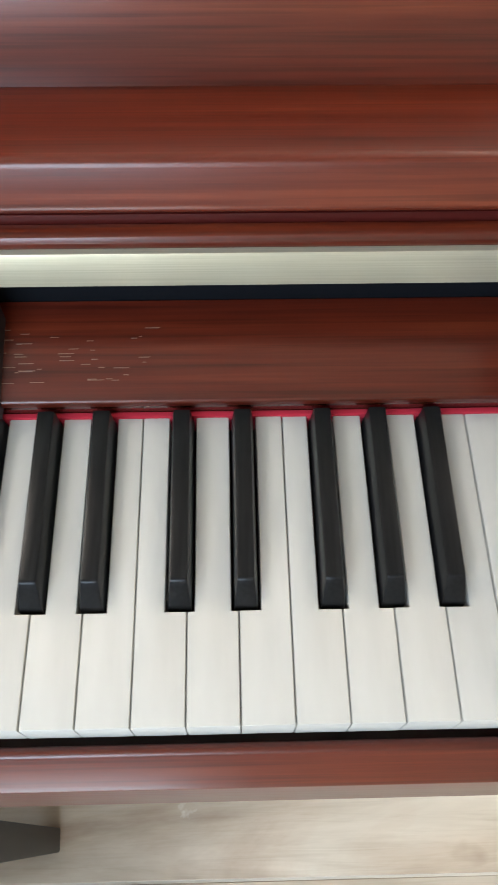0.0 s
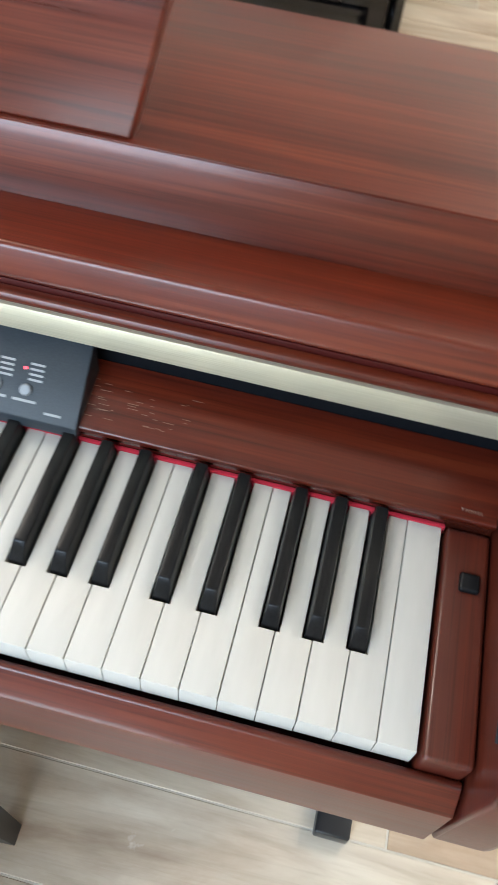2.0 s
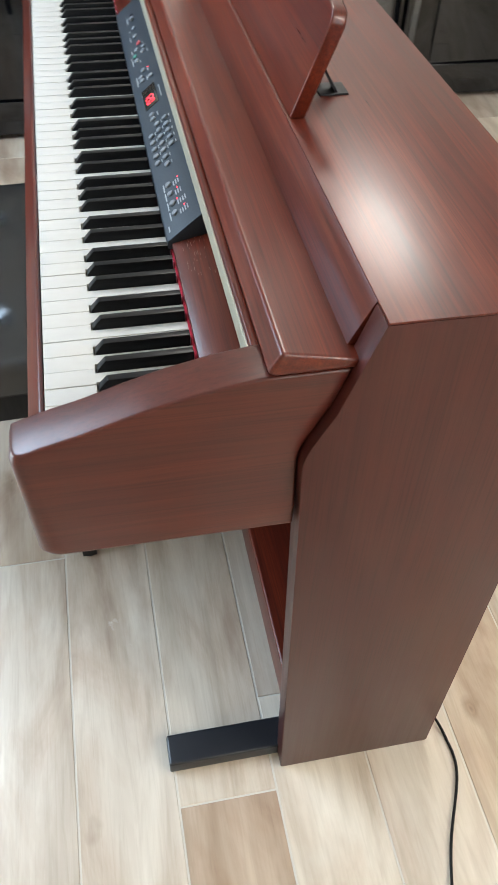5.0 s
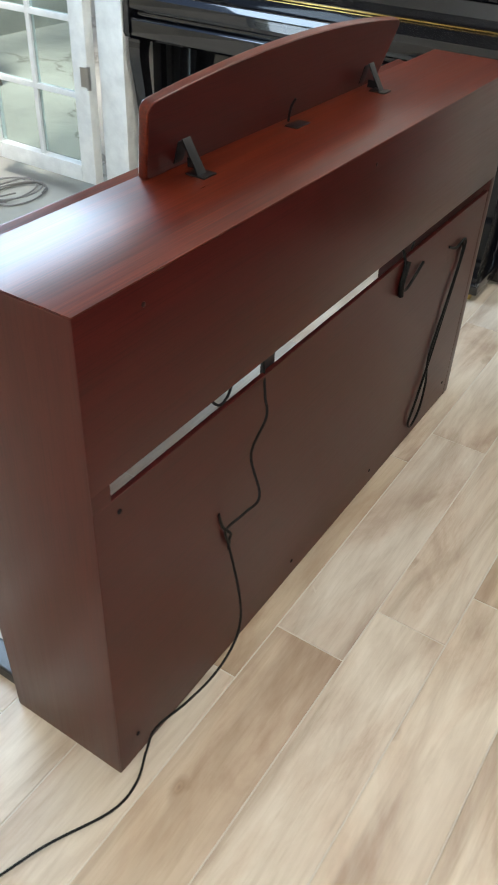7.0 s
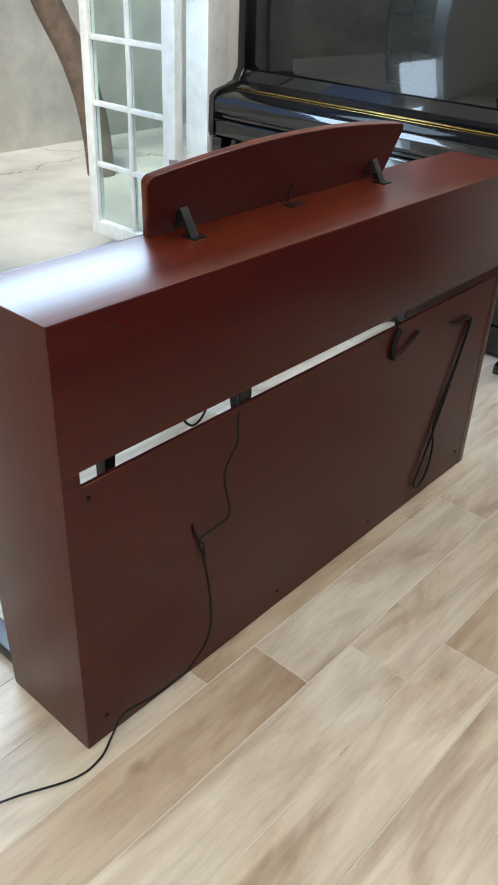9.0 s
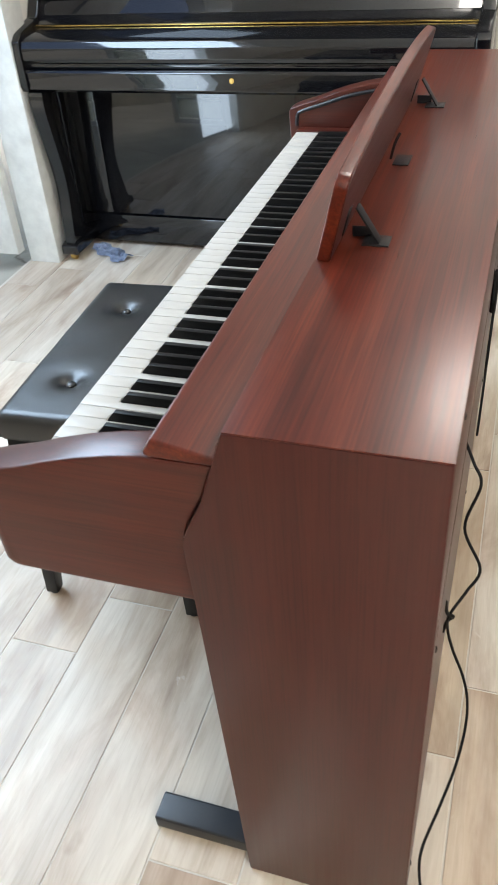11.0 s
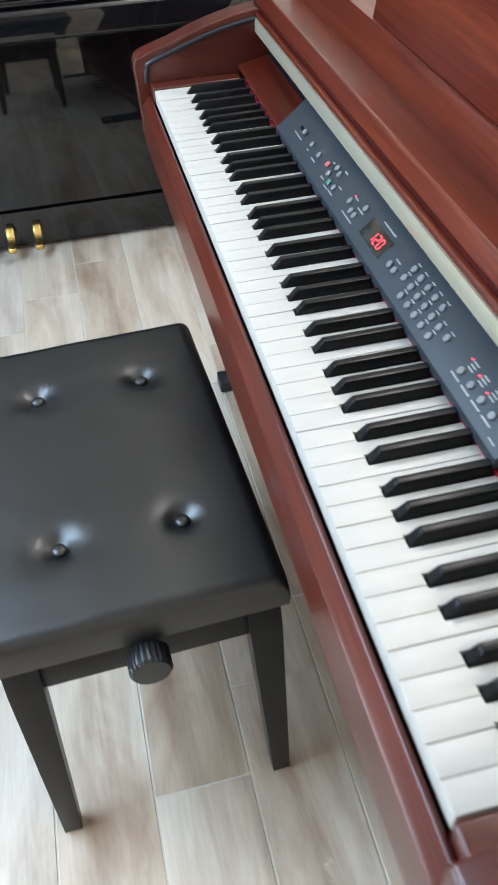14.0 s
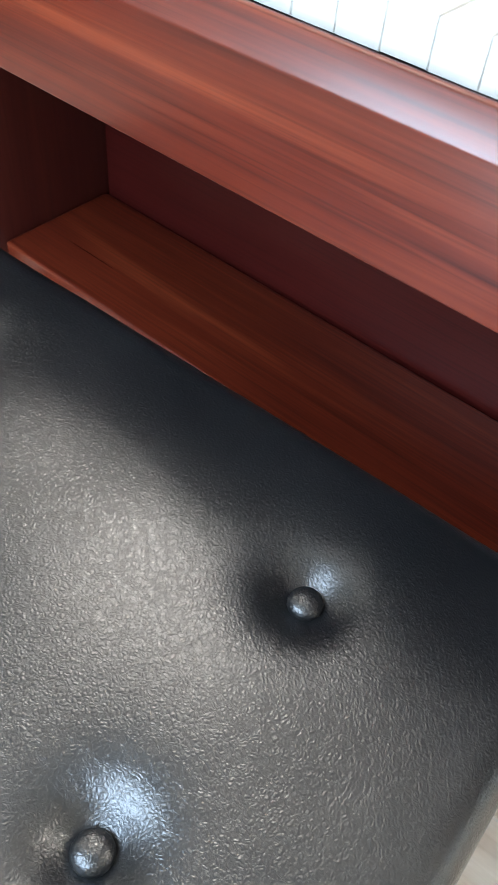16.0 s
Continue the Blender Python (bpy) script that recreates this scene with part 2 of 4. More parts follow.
# dried white smudges of cleaner here and there
sm = noise_tex(n, l, off.outputs[0], 5.0, 6, 0.7, 0.4)
smr = ramp(n, l, sm.outputs[0], [(0.70, (0, 0, 0)), (0.78, (1, 1, 1))])
c4 = mixrgb(n, l, "MIX", smr.outputs[0], c3, (0.74, 0.72, 0.68))
l.new(c4, b.inputs["Base Color"])
rg = n.new("ShaderNodeMapRange")
rg.inputs["To Min"].default_value, rg.inputs["To Max"].default_value = 0.30, 0.50
l.new(streak.outputs[0], rg.inputs["Value"])
l.new(rg.outputs[0], b.inputs["Roughness"])
bump(n, l, b, grain.outputs[0], 0.22, 0.0009)
GROUT = mat("grout", (0.58, 0.55, 0.49), 0.9)


def plaster(name, color, amount=0.06, scale=3.0, rough=0.85):
    m = mat(name, color, rough)
    n, l, b = nodes_of(m)
    v = coords(n, l, (1, 1, 1)).outputs[0]
    t1 = noise_tex(n, l, v, scale, 6, 0.65)
    t2 = noise_tex(n, l, v, 60, 4)
    lo = tuple(max(0, c * (1 - amount * 3)) for c in color)
    l.new(ramp(n, l, t1.outputs[0], [(0.3, lo), (0.65, color)]).outputs[0], b.inputs["Base Color"])
    bump(n, l, b, t2.outputs[0], 0.15, 0.002)
    return m


WALL = plaster("painted_plaster", (0.76, 0.74, 0.69), 0.03)
CEIL = plaster("ceiling_paint", (0.82, 0.81, 0.78), 0.02)
SKIRT = plaster("white_gloss_paint", (0.74, 0.73, 0.70), 0.04, 8, 0.45)
DOORPAINT = plaster("worn_white_paint", (0.74, 0.75, 0.72), 0.07, 14, 0.5)
GARDEN_WALL = plaster("weathered_render", (0.70, 0.65, 0.53), 0.16, 1.4, 0.95)
CONCRETE = plaster("cracked_concrete", (0.46, 0.45, 0.39), 0.15, 1.1, 0.9)
n, l, b = nodes_of(CONCRETE)
vo = n.new("ShaderNodeTexVoronoi")
vo.feature, vo.inputs["Scale"].default_value = "DISTANCE_TO_EDGE", 0.45
cw = coords(n, l, (1, 1, 1)).outputs[0]
wv = mixrgb(n, l, "LINEAR_LIGHT", 0.35, cw, noise_tex(n, l, cw, 2.5, 5).outputs[1])
l.new(wv, vo.inputs["Vector"])
old = b.inputs["Base Color"].links[0].from_socket
cr = ramp(n, l, vo.outputs[0], [(0.0015, (0.34, 0.31, 0.27)), (0.006, (1, 1, 1))])
l.new(mixrgb(n, l, "MULTIPLY", 0.8, old, cr.outputs[0]), b.inputs["Base Color"])
BARK = plaster("bark", (0.16, 0.11, 0.075), 0.2, 9, 0.95)
LEAF = mat("leaf", (0.07, 0.11, 0.03), 0.5)
n, l, b = nodes_of(LEAF)
geo = n.new("ShaderNodeNewGeometry")
l.new(ramp(n, l, geo.outputs["Random Per Island"], [(0.0, (0.035, 0.065, 0.015)), (1.0, (0.12, 0.16, 0.04))]).outputs[0], b.inputs["Base Color"])
GLASS = mat("greenish_glass", (0.80, 0.96, 0.93), 0.02)
n, l, b = nodes_of(GLASS)
b.inputs["Transmission Weight"].default_value = 1.0
b.inputs["IOR"].default_value = 1.45
SCUFF = mat("scuff", (0.20, 0.125, 0.095), 0.6)
CLOTH = plaster("blue_white_cloth", (0.42, 0.50, 0.68), 0.2, 40, 0.95)

# ---- building helpers ----


def link_mesh(name, bm, material, smooth=True):
    bmesh.ops.recalc_face_normals(bm, faces=bm.faces)
    me = bpy.data.meshes.new(name)
    bm.to_mesh(me)
    bm.free()
    me.materials.append(material)
    if smooth:
        for p in me.polygons:
            p.use_smooth = p.area < 0.004
        me.set_sharp_from_angle(angle=radians(38))
    return me


def part(name, bm, material, parent, label=""):
    """One mesh object under a thing or under a part, built in world coordinates."""
    ob = new(name, link_mesh(name, bm, material))
    if parent is not None:
        ob.parent = parent
        ob.matrix_parent_inverse = world_of(parent).inverted()
    if label:
        ob["label"] = label
    return ob


def world_of(ob):
    m = ob.matrix_basis.copy()
    if ob.parent is not None:
        m = world_of(ob.parent) @ ob.matrix_parent_inverse @ m
    return m


def thing(name, at, label, category, group="", kind=""):
    ob = new(name)
    ob.empty_display_size = 0.05
    ob.matrix_basis = Matrix.Translation(at)
    return tagged(ob, label, category, group, kind)


def bevelled(bm, width, segments=2, edges=None):
    if width > 0:
        bmesh.ops.bevel(bm, geom=edges or bm.edges[:], offset=width, segments=segments, profile=0.6, affect="EDGES", clamp_overlap=True)
    return bm


def box(x0, x1, y0, y1, z0, z1, bevel=0.002, segments=2):
    bm = bmesh.new()
    bmesh.ops.create_cube(bm, size=1)
    for q in bm.verts:
        q.co = Vector(((x0 + x1) / 2 + q.co.x * (x1 - x0), (y0 + y1) / 2 + q.co.y * (y1 - y0), (z0 + z1) / 2 + q.co.z * (z1 - z0)))
    return bevelled(bm, bevel, segments)


def prism(profile, axis, a, b_, bevel=0.002, segments=2, only_sharp=40):
    """A closed profile pushed along an axis. For x: (y, z); for y: (x, z); for z: (x, y)."""
    def at(p, d):
        return {"x": (d, p[0], p[1]), "y": (p[0], d, p[1]), "z": (p[0], p[1], d)}[axis]
    bm = bmesh.new()
    lo = [bm.verts.new(at(p, a)) for p in profile]
    hi = [bm.verts.new(at(p, b_)) for p in profile]
    k = len(profile)
    bm.faces.new(lo)
    bm.faces.new(hi[::-1])
    for i in range(k):
        bm.faces.new((lo[i], lo[(i + 1) % k], hi[(i + 1) % k], hi[i]))
    bmesh.ops.recalc_face_normals(bm, faces=bm.faces)
    if bevel > 0:
        sharp = [e for e in bm.edges if e.calc_face_angle(0) > radians(only_sharp)]
        bevelled(bm, bevel, segments, sharp)
    return bm


def turned(profile, at, axis="z", steps=20):
    """A body of rotation from (radius, height) pairs."""
    bm = bmesh.new()
    rings = []
    for r, h in profile:
        ring = []
        for i in range(steps):
            a = 2 * math.pi * i / steps
            p = Vector((r * math.cos(a), r * math.sin(a), h))
            if axis == "x":
                p = Vector((p.z, p.x, p.y))
            elif axis == "y":
                p = Vector((p.x, p.z, p.y))
            ring.append(bm.verts.new(p + Vector(at)))
        rings.append(ring)
    for r0, r1 in zip(rings, rings[1:]):
        for i in range(steps):
            bm.faces.new((r0[i], r0[(i + 1) % steps], r1[(i + 1) % steps], r1[i]))
    bm.faces.new(rings[0][::-1])
    bm.faces.new(rings[-1])
    return bm


def smooth_path(points, steps=8):
    pts = [Vector(p) for p in points]
    out = []
    for i in range(len(pts) - 1):
        p0, p1, p2, p3 = pts[max(i - 1, 0)], pts[i], pts[i + 1], pts[min(i + 2, len(pts) - 1)]
        for j in range(steps):
            t = j / steps
            out.append(0.5 * ((2 * p1) + (p2 - p0) * t + (2 * p0 - 5 * p1 + 4 * p2 - p3) * t * t + (3 * p1 - p0 - 3 * p2 + p3) * t ** 3))
    return out + [pts[-1]]


def tube(points, radius, sides=8, steps=8, taper=None):
    """A round cord along a smooth line."""
    line = smooth_path(points, steps)
    bm = bmesh.new()
    rings, ref = [], Vector((0.31, 0.22, 0.93)).normalized()
    for i, p in enumerate(line):
        d = (line[min(i + 1, len(line) - 1)] - line[max(i - 1, 0)]).normalized()
        u = d.cross(ref)
        u = u.normalized() if u.length > 1e-4 else Vector((1, 0, 0))
        w = d.cross(u)
        r = radius if taper is None else radius + (taper - radius) * i / (len(line) - 1)
        rings.append([bm.verts.new(p + r * (math.cos(a) * u + math.sin(a) * w)) for a in [2 * math.pi * j / sides for j in range(sides)]])
    for r0, r1 in zip(rings, rings[1:]):
        for i in range(sides):
            bm.faces.new((r0[i], r0[(i + 1) % sides], r1[(i + 1) % sides], r1[i]))
    bm.faces.new(rings[0][::-1])
    bm.faces.new(rings[-1])
    return bm


def joined(*parts_):
    """Several bodies in one mesh."""
    out = bmesh.new()
    for p in parts_:
        me = bpy.data.meshes.new("tmp")
        p.to_mesh(me)
        p.free()
        out.from_mesh(me)
        bpy.data.meshes.remove(me)
    return out


def moved(bm, m):
    bmesh.ops.transform(bm, matrix=m, verts=bm.verts)
    return bm


def setting(name, bm, material, label="", category=""):
    ob = new(name, link_mesh(name, bm, material))
    return tagged(ob, label, category, "", "structure")

# ---- the room and the garden outside ----
WX, EX, NY, SY, CH = -2.05, 3.2, 2.75, -1.13, 2.6
setting("ground", box(-22, 22, -22, 22, -0.30, -0.035, 0), CONCRETE, "pale cracked concrete yard outside the garden door", "ground")
floor = setting("floor", box(WX, EX, SY - 0.12, NY, -0.12, -0.0016, 0), GROUT, "pale wood-look tile floor with light grout joints", "floor")
setting("wall_west", box(WX - 0.15, WX, SY - 0.10, NY + 0.15, -0.12, CH, 0), WALL, "pale painted plaster wall behind the black pianos", "wall")
setting("wall_north", box(WX, EX, NY, NY + 0.15, -0.12, CH, 0), WALL, "pale painted plaster wall", "wall")
DX0, DX1, DH = -1.27, 0.50, 2.12
setting("wall_south", joined(box(WX, DX0, SY - 0.10, SY, -0.12, CH, 0), box(DX1, EX, SY - 0.10, SY, -0.12, CH, 0), box(DX0, DX1, SY - 0.10, SY, DH, CH, 0)),
        WALL, "pale wall with a wide open garden doorway", "wall")
setting("wall_east", joined(box(EX, EX + 0.15, SY - 0.10, 0.55, -0.12, CH, 0), box(EX, EX + 0.15, 2.15, NY + 0.15, -0.12, CH, 0),
                            box(EX, EX + 0.15, 0.55, 2.15, -0.12, 0.95, 0), box(EX, EX + 0.15, 0.55, 2.15, 2.15, CH, 0)), WALL, "pale wall with an added, unseen window opening", "wall")
setting("ceiling", box(WX - 0.15, EX + 0.15, SY - 0.10, NY + 0.15, CH, CH + 0.12, 0), CEIL, "plain white ceiling", "ceiling")
setting("baseboard", joined(box(WX, WX + 0.014, SY + 0.02, NY, 0.001, 0.11, 0.003), box(WX + 0.016, EX - 0.016, NY - 0.014, NY, 0.001, 0.11, 0.003)),
        SKIRT, "white painted skirting board along the walls", "baseboard")
setting("door_frame", joined(box(DX0 - 0.07, DX0 + 0.045, SY - 0.106, SY + 0.018, 0.0, DH + 0.06, 0.004), box(DX1 - 0.045, DX1 + 0.07, SY - 0.106, SY + 0.018, 0.0, DH + 0.06, 0.004),
                             box(DX0 + 0.047, DX1 - 0.047, SY - 0.106, SY + 0.018, DH - 0.04, DH + 0.06, 0.004)), DOORPAINT, "chipped white painted door frame", "door frame")

# window added out of view, as an opening for the fill from the east
win = thing("window_1", (EX + 0.05, 1.35, 0.95), "added, unseen white painted window with small panes", "window", kind="structure")
WY = [0.55 + 0.4 * i for i in range(5)]
WZ = [0.95 + 0.4 * i for i in range(4)]
part("window_frame", joined(*[box(EX + 0.03, EX + 0.08, y - 0.022, y + 0.022, 0.95, 2.15, 0.003) for y in WY], *[box(EX + 0.032, EX + 0.078, 0.55, 2.15, z - 0.02, z + 0.02, 0.003) for z in WZ]), DOORPAINT, win)
for y0, y1 in zip(WY, WY[1:]):
    for z0, z1 in zip(WZ, WZ[1:]):
        part("pane", box(EX + 0.052, EX + 0.057, y0 + 0.02, y1 - 0.02, z0 + 0.018, z1 - 0.018, 0), GLASS, win).visible_shadow = False

# garden door leaf, swung outwards, with two columns of panes
door = thing("door_1", (-1.20, -1.40, 0.0), "open white painted door with small glass panes, chipped paint", "door", kind="structure")
LX0, LX1, LY0, LY1 = -1.215, -1.17, -1.84, -1.245
LEAF_Y = (LY0 + 0.055, (LY0 + LY1) / 2, LY1 - 0.075)
ROWS_Z = [0.115 + 0.268 * i for i in range(8)]
part("frame", joined(box(LX0, LX1, LY0, LEAF_Y[0], 0.05, 2.14, 0.004), box(LX0, LX1, LEAF_Y[2], LY1, 0.05, 2.14, 0.004),
                     box(LX0, LX1, LEAF_Y[0], LEAF_Y[2], 0.05, ROWS_Z[0], 0.002), box(LX0, LX1, LEAF_Y[0], LEAF_Y[2], ROWS_Z[-1] - 0.06, 2.14, 0.002)), DOORPAINT, door)
part("muntin", box(LX0 + 0.008, LX1 - 0.008, LEAF_Y[1] - 0.011, LEAF_Y[1] + 0.011, ROWS_Z[0], ROWS_Z[-1] - 0.06, 0.003), DOORPAINT, door)
for z in ROWS_Z[1:-1]:
    part("crossbar", box(LX0 + 0.009, LX1 - 0.009, LEAF_Y[0], LEAF_Y[2], z - 0.011, z + 0.011, 0.003), DOORPAINT, door)
for z0, z1 in zip(ROWS_Z, ROWS_Z[1:]):
    for y0, y1 in ((LEAF_Y[0], LEAF_Y[1] - 0.011), (LEAF_Y[1] + 0.011, LEAF_Y[2])):
        p = part("pane", box((LX0 + LX1) / 2 - 0.003, (LX0 + LX1) / 2 + 0.003, y0, y1, z0 + 0.011, min(z1 - 0.011, ROWS_Z[-1] - 0.06), 0), GLASS, door)
        p.visible_shadow = False
for z in (0.42, 1.1, 1.8):
    part("hinge", joined(turned([(0.009, z), (0.009, z + 0.08)], (LX1 + 0.005, LY1 + 0.008, 0), steps=12), box(LX1 - 0.004, LX1 + 0.003, LY1 - 0.035, LY1, z + 0.005, z + 0.075, 0.001)), STEEL, door)

copy_thing(door, Matrix.Translation((0.60, -1.40, 0.0)))

# garden: wall, tree, gravelly strip
setting("garden_wall", box(-9, 9, -4.05, -3.87, -0.3, 2.35, 0.02), GARDEN_WALL, "stained grey rendered garden wall", "wall")
tree = thing("tree", (-2.06, -3.10, -0.035), "old leaning tree with brown bark in the yard", "tree")
part("trunk", joined(tube([(-2.14, -2.97, -0.06), (-2.12, -2.99, 0.3), (-2.05, -3.05, 0.65), (-1.92, -3.17, 1.05), (-1.85, -3.25, 1.6), (-2.1, -3.2, 2.3), (-2.3, -3.1, 3.0)], 0.092, 14, 6, 0.08),
                     tube([(-2.05, -3.2, 2.2), (-1.9, -3.0, 2.7), (-1.6, -2.8, 3.2), (-1.3, -2.6, 3.6)], 0.07, 10, 5, 0.025),
                     tube([(-2.3, -3.1, 2.95), (-2.9, -3.0, 3.5), (-3.3, -2.8, 4.0)], 0.09, 10, 5, 0.03),
                     tube([(-2.3, -3.1, 2.95), (-2.4, -3.3, 3.6), (-2.3, -3.4, 4.2)], 0.08, 10, 5, 0.03)), BARK, tree)
rng = random.Random(5)
bm = bmesh.new()
for c, r in (((-2.0, -2.8, 3.7), 0.7), ((-2.4, -3.1, 4.0), 0.9), ((-3.4, -2.8, 4.0), 1.0), ((-2.6, -3.4, 4.4), 0.9), ((-1.5, -2.6, 3.7), 0.6)):
    for _ in range(420):
        d = Vector((rng.gauss(0, 1), rng.gauss(0, 1), rng.gauss(0, 0.7)))
        p = Vector(c) + d.normalized() * r * rng.random() ** 0.5
        m = Matrix.Translation(p) @ Euler((rng.random() * 6, rng.random() * 6, rng.random() * 6)).to_matrix().to_4x4()
        s = 0.05 + 0.04 * rng.random()
        vs = [bm.verts.new(m @ Vector(q)) for q in ((-s, 0, 0), (0, -s * 0.45, 0.01), (s, 0, 0), (0, s * 0.45, 0.01))]
        bm.faces.new(vs)
part("crown", bm, LEAF, tree)

# ---- digital piano ----
K = 0.704            # top of the white keys
KW = 0.0235          # pitch of the white keys
piano = thing("digital_piano", (0, 0.25, 0), "reddish mahogany digital piano with 88 keys standing on the tiles", "piano")

SIDE = [(0.2455, 0.002), (0.2255, 0.63), (0.2225, 0.70), (0.2250, 0.715), (0.2310, 0.730), (0.248, 0.764), (0.2780, 0.8560), (0.4800, 0.8560), (0.4800, 0.002)]
ARM = [(-0.016, 0.606), (-0.0215, 0.612), (-0.027, 0.735), (-0.024, 0.745), (0.0, 0.7535), (0.038, 0.7645), (0.075, 0.778), (0.11, 0.789), (0.15, 0.7985), (0.185, 0.8040), (0.2605, 0.8045), (0.2465, 0.764), (0.2295, 0.7305), (0.2235, 0.7155), (0.2210, 0.70), (0.2235, 0.635), (0.2235, 0.606)]
for s, name in ((1, "right"), (-1, "left")):
    flip = Matrix.Diagonal((s, 1, 1, 1))
    side = SIDE if s > 0 else SIDE[:-1] + [(0.4800, 0.6132), (0.4816, 0.6128), (0.4816, 0.002)]
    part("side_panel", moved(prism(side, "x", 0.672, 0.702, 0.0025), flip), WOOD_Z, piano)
    bm = prism(ARM, "x", 0.645, 0.690, 0)
    front = [e for e in bm.edges if all(q.co.x > 0.68 and q.co.y < -0.01 for q in e.verts) and abs(e.verts[0].co.z - e.verts[1].co.z) > 0.005]
    bevelled(bm, 0.016, 6, front)
    bevelled(bm, 0.003, 3, [e for e in bm.edges if e.calc_face_angle(0) > radians(45)])
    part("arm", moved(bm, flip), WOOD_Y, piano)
    fx, fr = (0.6460, 0.0030) if s > 0 else (0.6440, 0.0042)
    felt = [(fx, 0.004, 0.740), (fx, 0.055, 0.757), (fx, 0.12, 0.777), (fx, 0.185, 0.789)]
    if s < 0:
        felt = [(fx, -0.008, 0.708), (fx, -0.006, 0.730)] + felt
    part("arm_felt", moved(tube(felt, fr, 8, 5), flip), BLACK_PLASTIC, piano, "black rubber edging")
    part("end_block", moved(box(0.6135, 0.6435, -0.003, 0.152, 0.655, 0.7065, 0.0035, 3), flip), WOOD_Y, piano)
    part("foot", moved(box(0.632, 0.679, 0.078, 0.30, 0.0, 0.0285, 0.004, 3), flip), BLACK_PLASTIC, piano, "black plastic foot bar")

part("key_slip", prism([(-0.0035, 0.602), (-0.0035, 0.6838), (-0.0060, 0.6850), (-0.0085, 0.6842), (-0.0190, 0.6725), (-0.0212, 0.6695), (-0.0218, 0.602)], "x", -0.643, 0.643, 0.0010, 3, 20), WOOD_X, piano)
part("keybed", box(-0.643, 0.643, -0.003, 0.47, 0.613, 0.652, 0.002), WOOD_BACK, piano)
part("key_cover", prism([(0.1995, 0.8285), (0.1885, 0.8085), (0.1950, 0.8050), (0.27, 0.8050), (0.27, 0.8135), (0.260, 0.8155)], "x", -0.690, 0.690, 0.004, 4, 30), WOOD_X, piano)
part("cover_lip", prism([(0.1890, 0.7998), (0.1852, 0.7990), (0.1836, 0.7968), (0.1840, 0.7930), (0.1865, 0.7905), (0.1918, 0.7905), (0.1918, 0.7998)], "x", -0.6435, 0.6435, 0.0005), WOOD_X, piano)
part("cover_gap", box(-0.6435, 0.6435, 0.1922, 0.2100, 0.7905, 0.8048, 0), WOOD_BACK, piano, "dark gap between key cover and lip")
part("metal_strip", prism([(0.1835, 0.7900), (0.1830, 0.7690), (0.1850, 0.7680), (0.2080, 0.7680), (0.2080, 0.7900)], "x", -0.6435, 0.6435, 0.0006), GOLD, piano, "champagne-coloured metal strip")
# near-black sheet: the shade of this gap is put into its colour
part("recess_shade", box(-0.6435, 0.6435, 0.2055, 0.214, 0.70, 0.7675, 0), DARK, piano, "near-black sheet standing in for the shade under the key cover")
part("name_board", prism([(0.1520, 0.7135), (0.1516, 0.7175), (0.1530, 0.7188), (0.2050, 0.7310), (0.2050, 0.7135)], "x", -0.6435, 0.6435, 0.0008), WOOD_X, piano)
part("board_face", box(-0.6433, 0.6433, 0.1538, 0.1600, 0.690, 0.7132, 0.0004), WOOD_GLOSS, piano, "glossy dark wooden strip behind the keys")
part("felt_strip", box(-0.6125, 0.6125, 0.1506, 0.1536, 0.6900, 0.7058, 0.0008), FELT, piano, "red felt strip behind the keys")
part("riser_panel", prism([(0.2585, 0.8145), (0.2755, 0.8505), (0.2790, 0.8570), (0.30, 0.8570), (0.30, 0.8145)], "x", -0.6715, 0.6715, 0.0015), WOOD_X, piano)
part("top_board", joined(box(-0.7020, 0.7020, 0.2790, 0.4818, 0.8565, 0.8585, 0.0008), box(-0.6715, 0.6715, 0.3005, 0.4740, 0.836, 0.8562, 0.0)), WOOD_X, piano)
part("upper_back_panel", box(-0.7015, 0.7015, 0.4726, 0.4815, 0.6135, 0.8560, 0.001), WOOD_BACK, piano)
part("lower_back_panel", joined(box(-0.6712, 0.7015, 0.4726, 0.4813, 0.004, 0.5855, 0.0006, 1), box(0.668, 0.7015, 0.4726, 0.4813, 0.5856, 0.6133, 0)), WOOD_BACK, piano)
part("pedal_board", box(-0.6715, 0.6715, 0.266, 0.4660, 0.030, 0.1050, 0.005, 4), WOOD_X, piano)
part("support_bracket", joined(box(0.270, 0.300, 0.464, 0.472, 0.48, 0.6125, 0.001), box(0.270, 0.300, 0.440, 0.4635, 0.48, 0.484, 0.001)), BLACK_PLASTIC, piano, "black metal bracket")

# keys
NOTE = "ABCDEFG"
SHARP = {"A": 0.004, "C": -0.0033, "D": 0.0033, "F": -0.004, "G": 0.0}


def white_key(left, right):
    """A white key with its notches; left and right: how far the black key reaches into it."""
    w, g, yn, yb = KW, 0.00030, 0.0500, 0.153
    x0, x1 = g, w - g
    outline = [(x0, 0), (x1, 0)]
    outline += [(x1, yn), (w - right, yn), (w - right, yb)] if right > 0 else [(x1, yb)]
    outline += [(left, yb), (left, yn), (x0, yn)] if left > 0 else [(x0, yb)]
    bm = prism(outline, "z", K - 0.021, K, 0)
    top = [e for e in bm.edges if all(q.co.z > K - 0.001 for q in e.verts)]
    bevelled(bm, 0.0008, 2, top)
    return link_mesh("white_key", bm, IVORY)


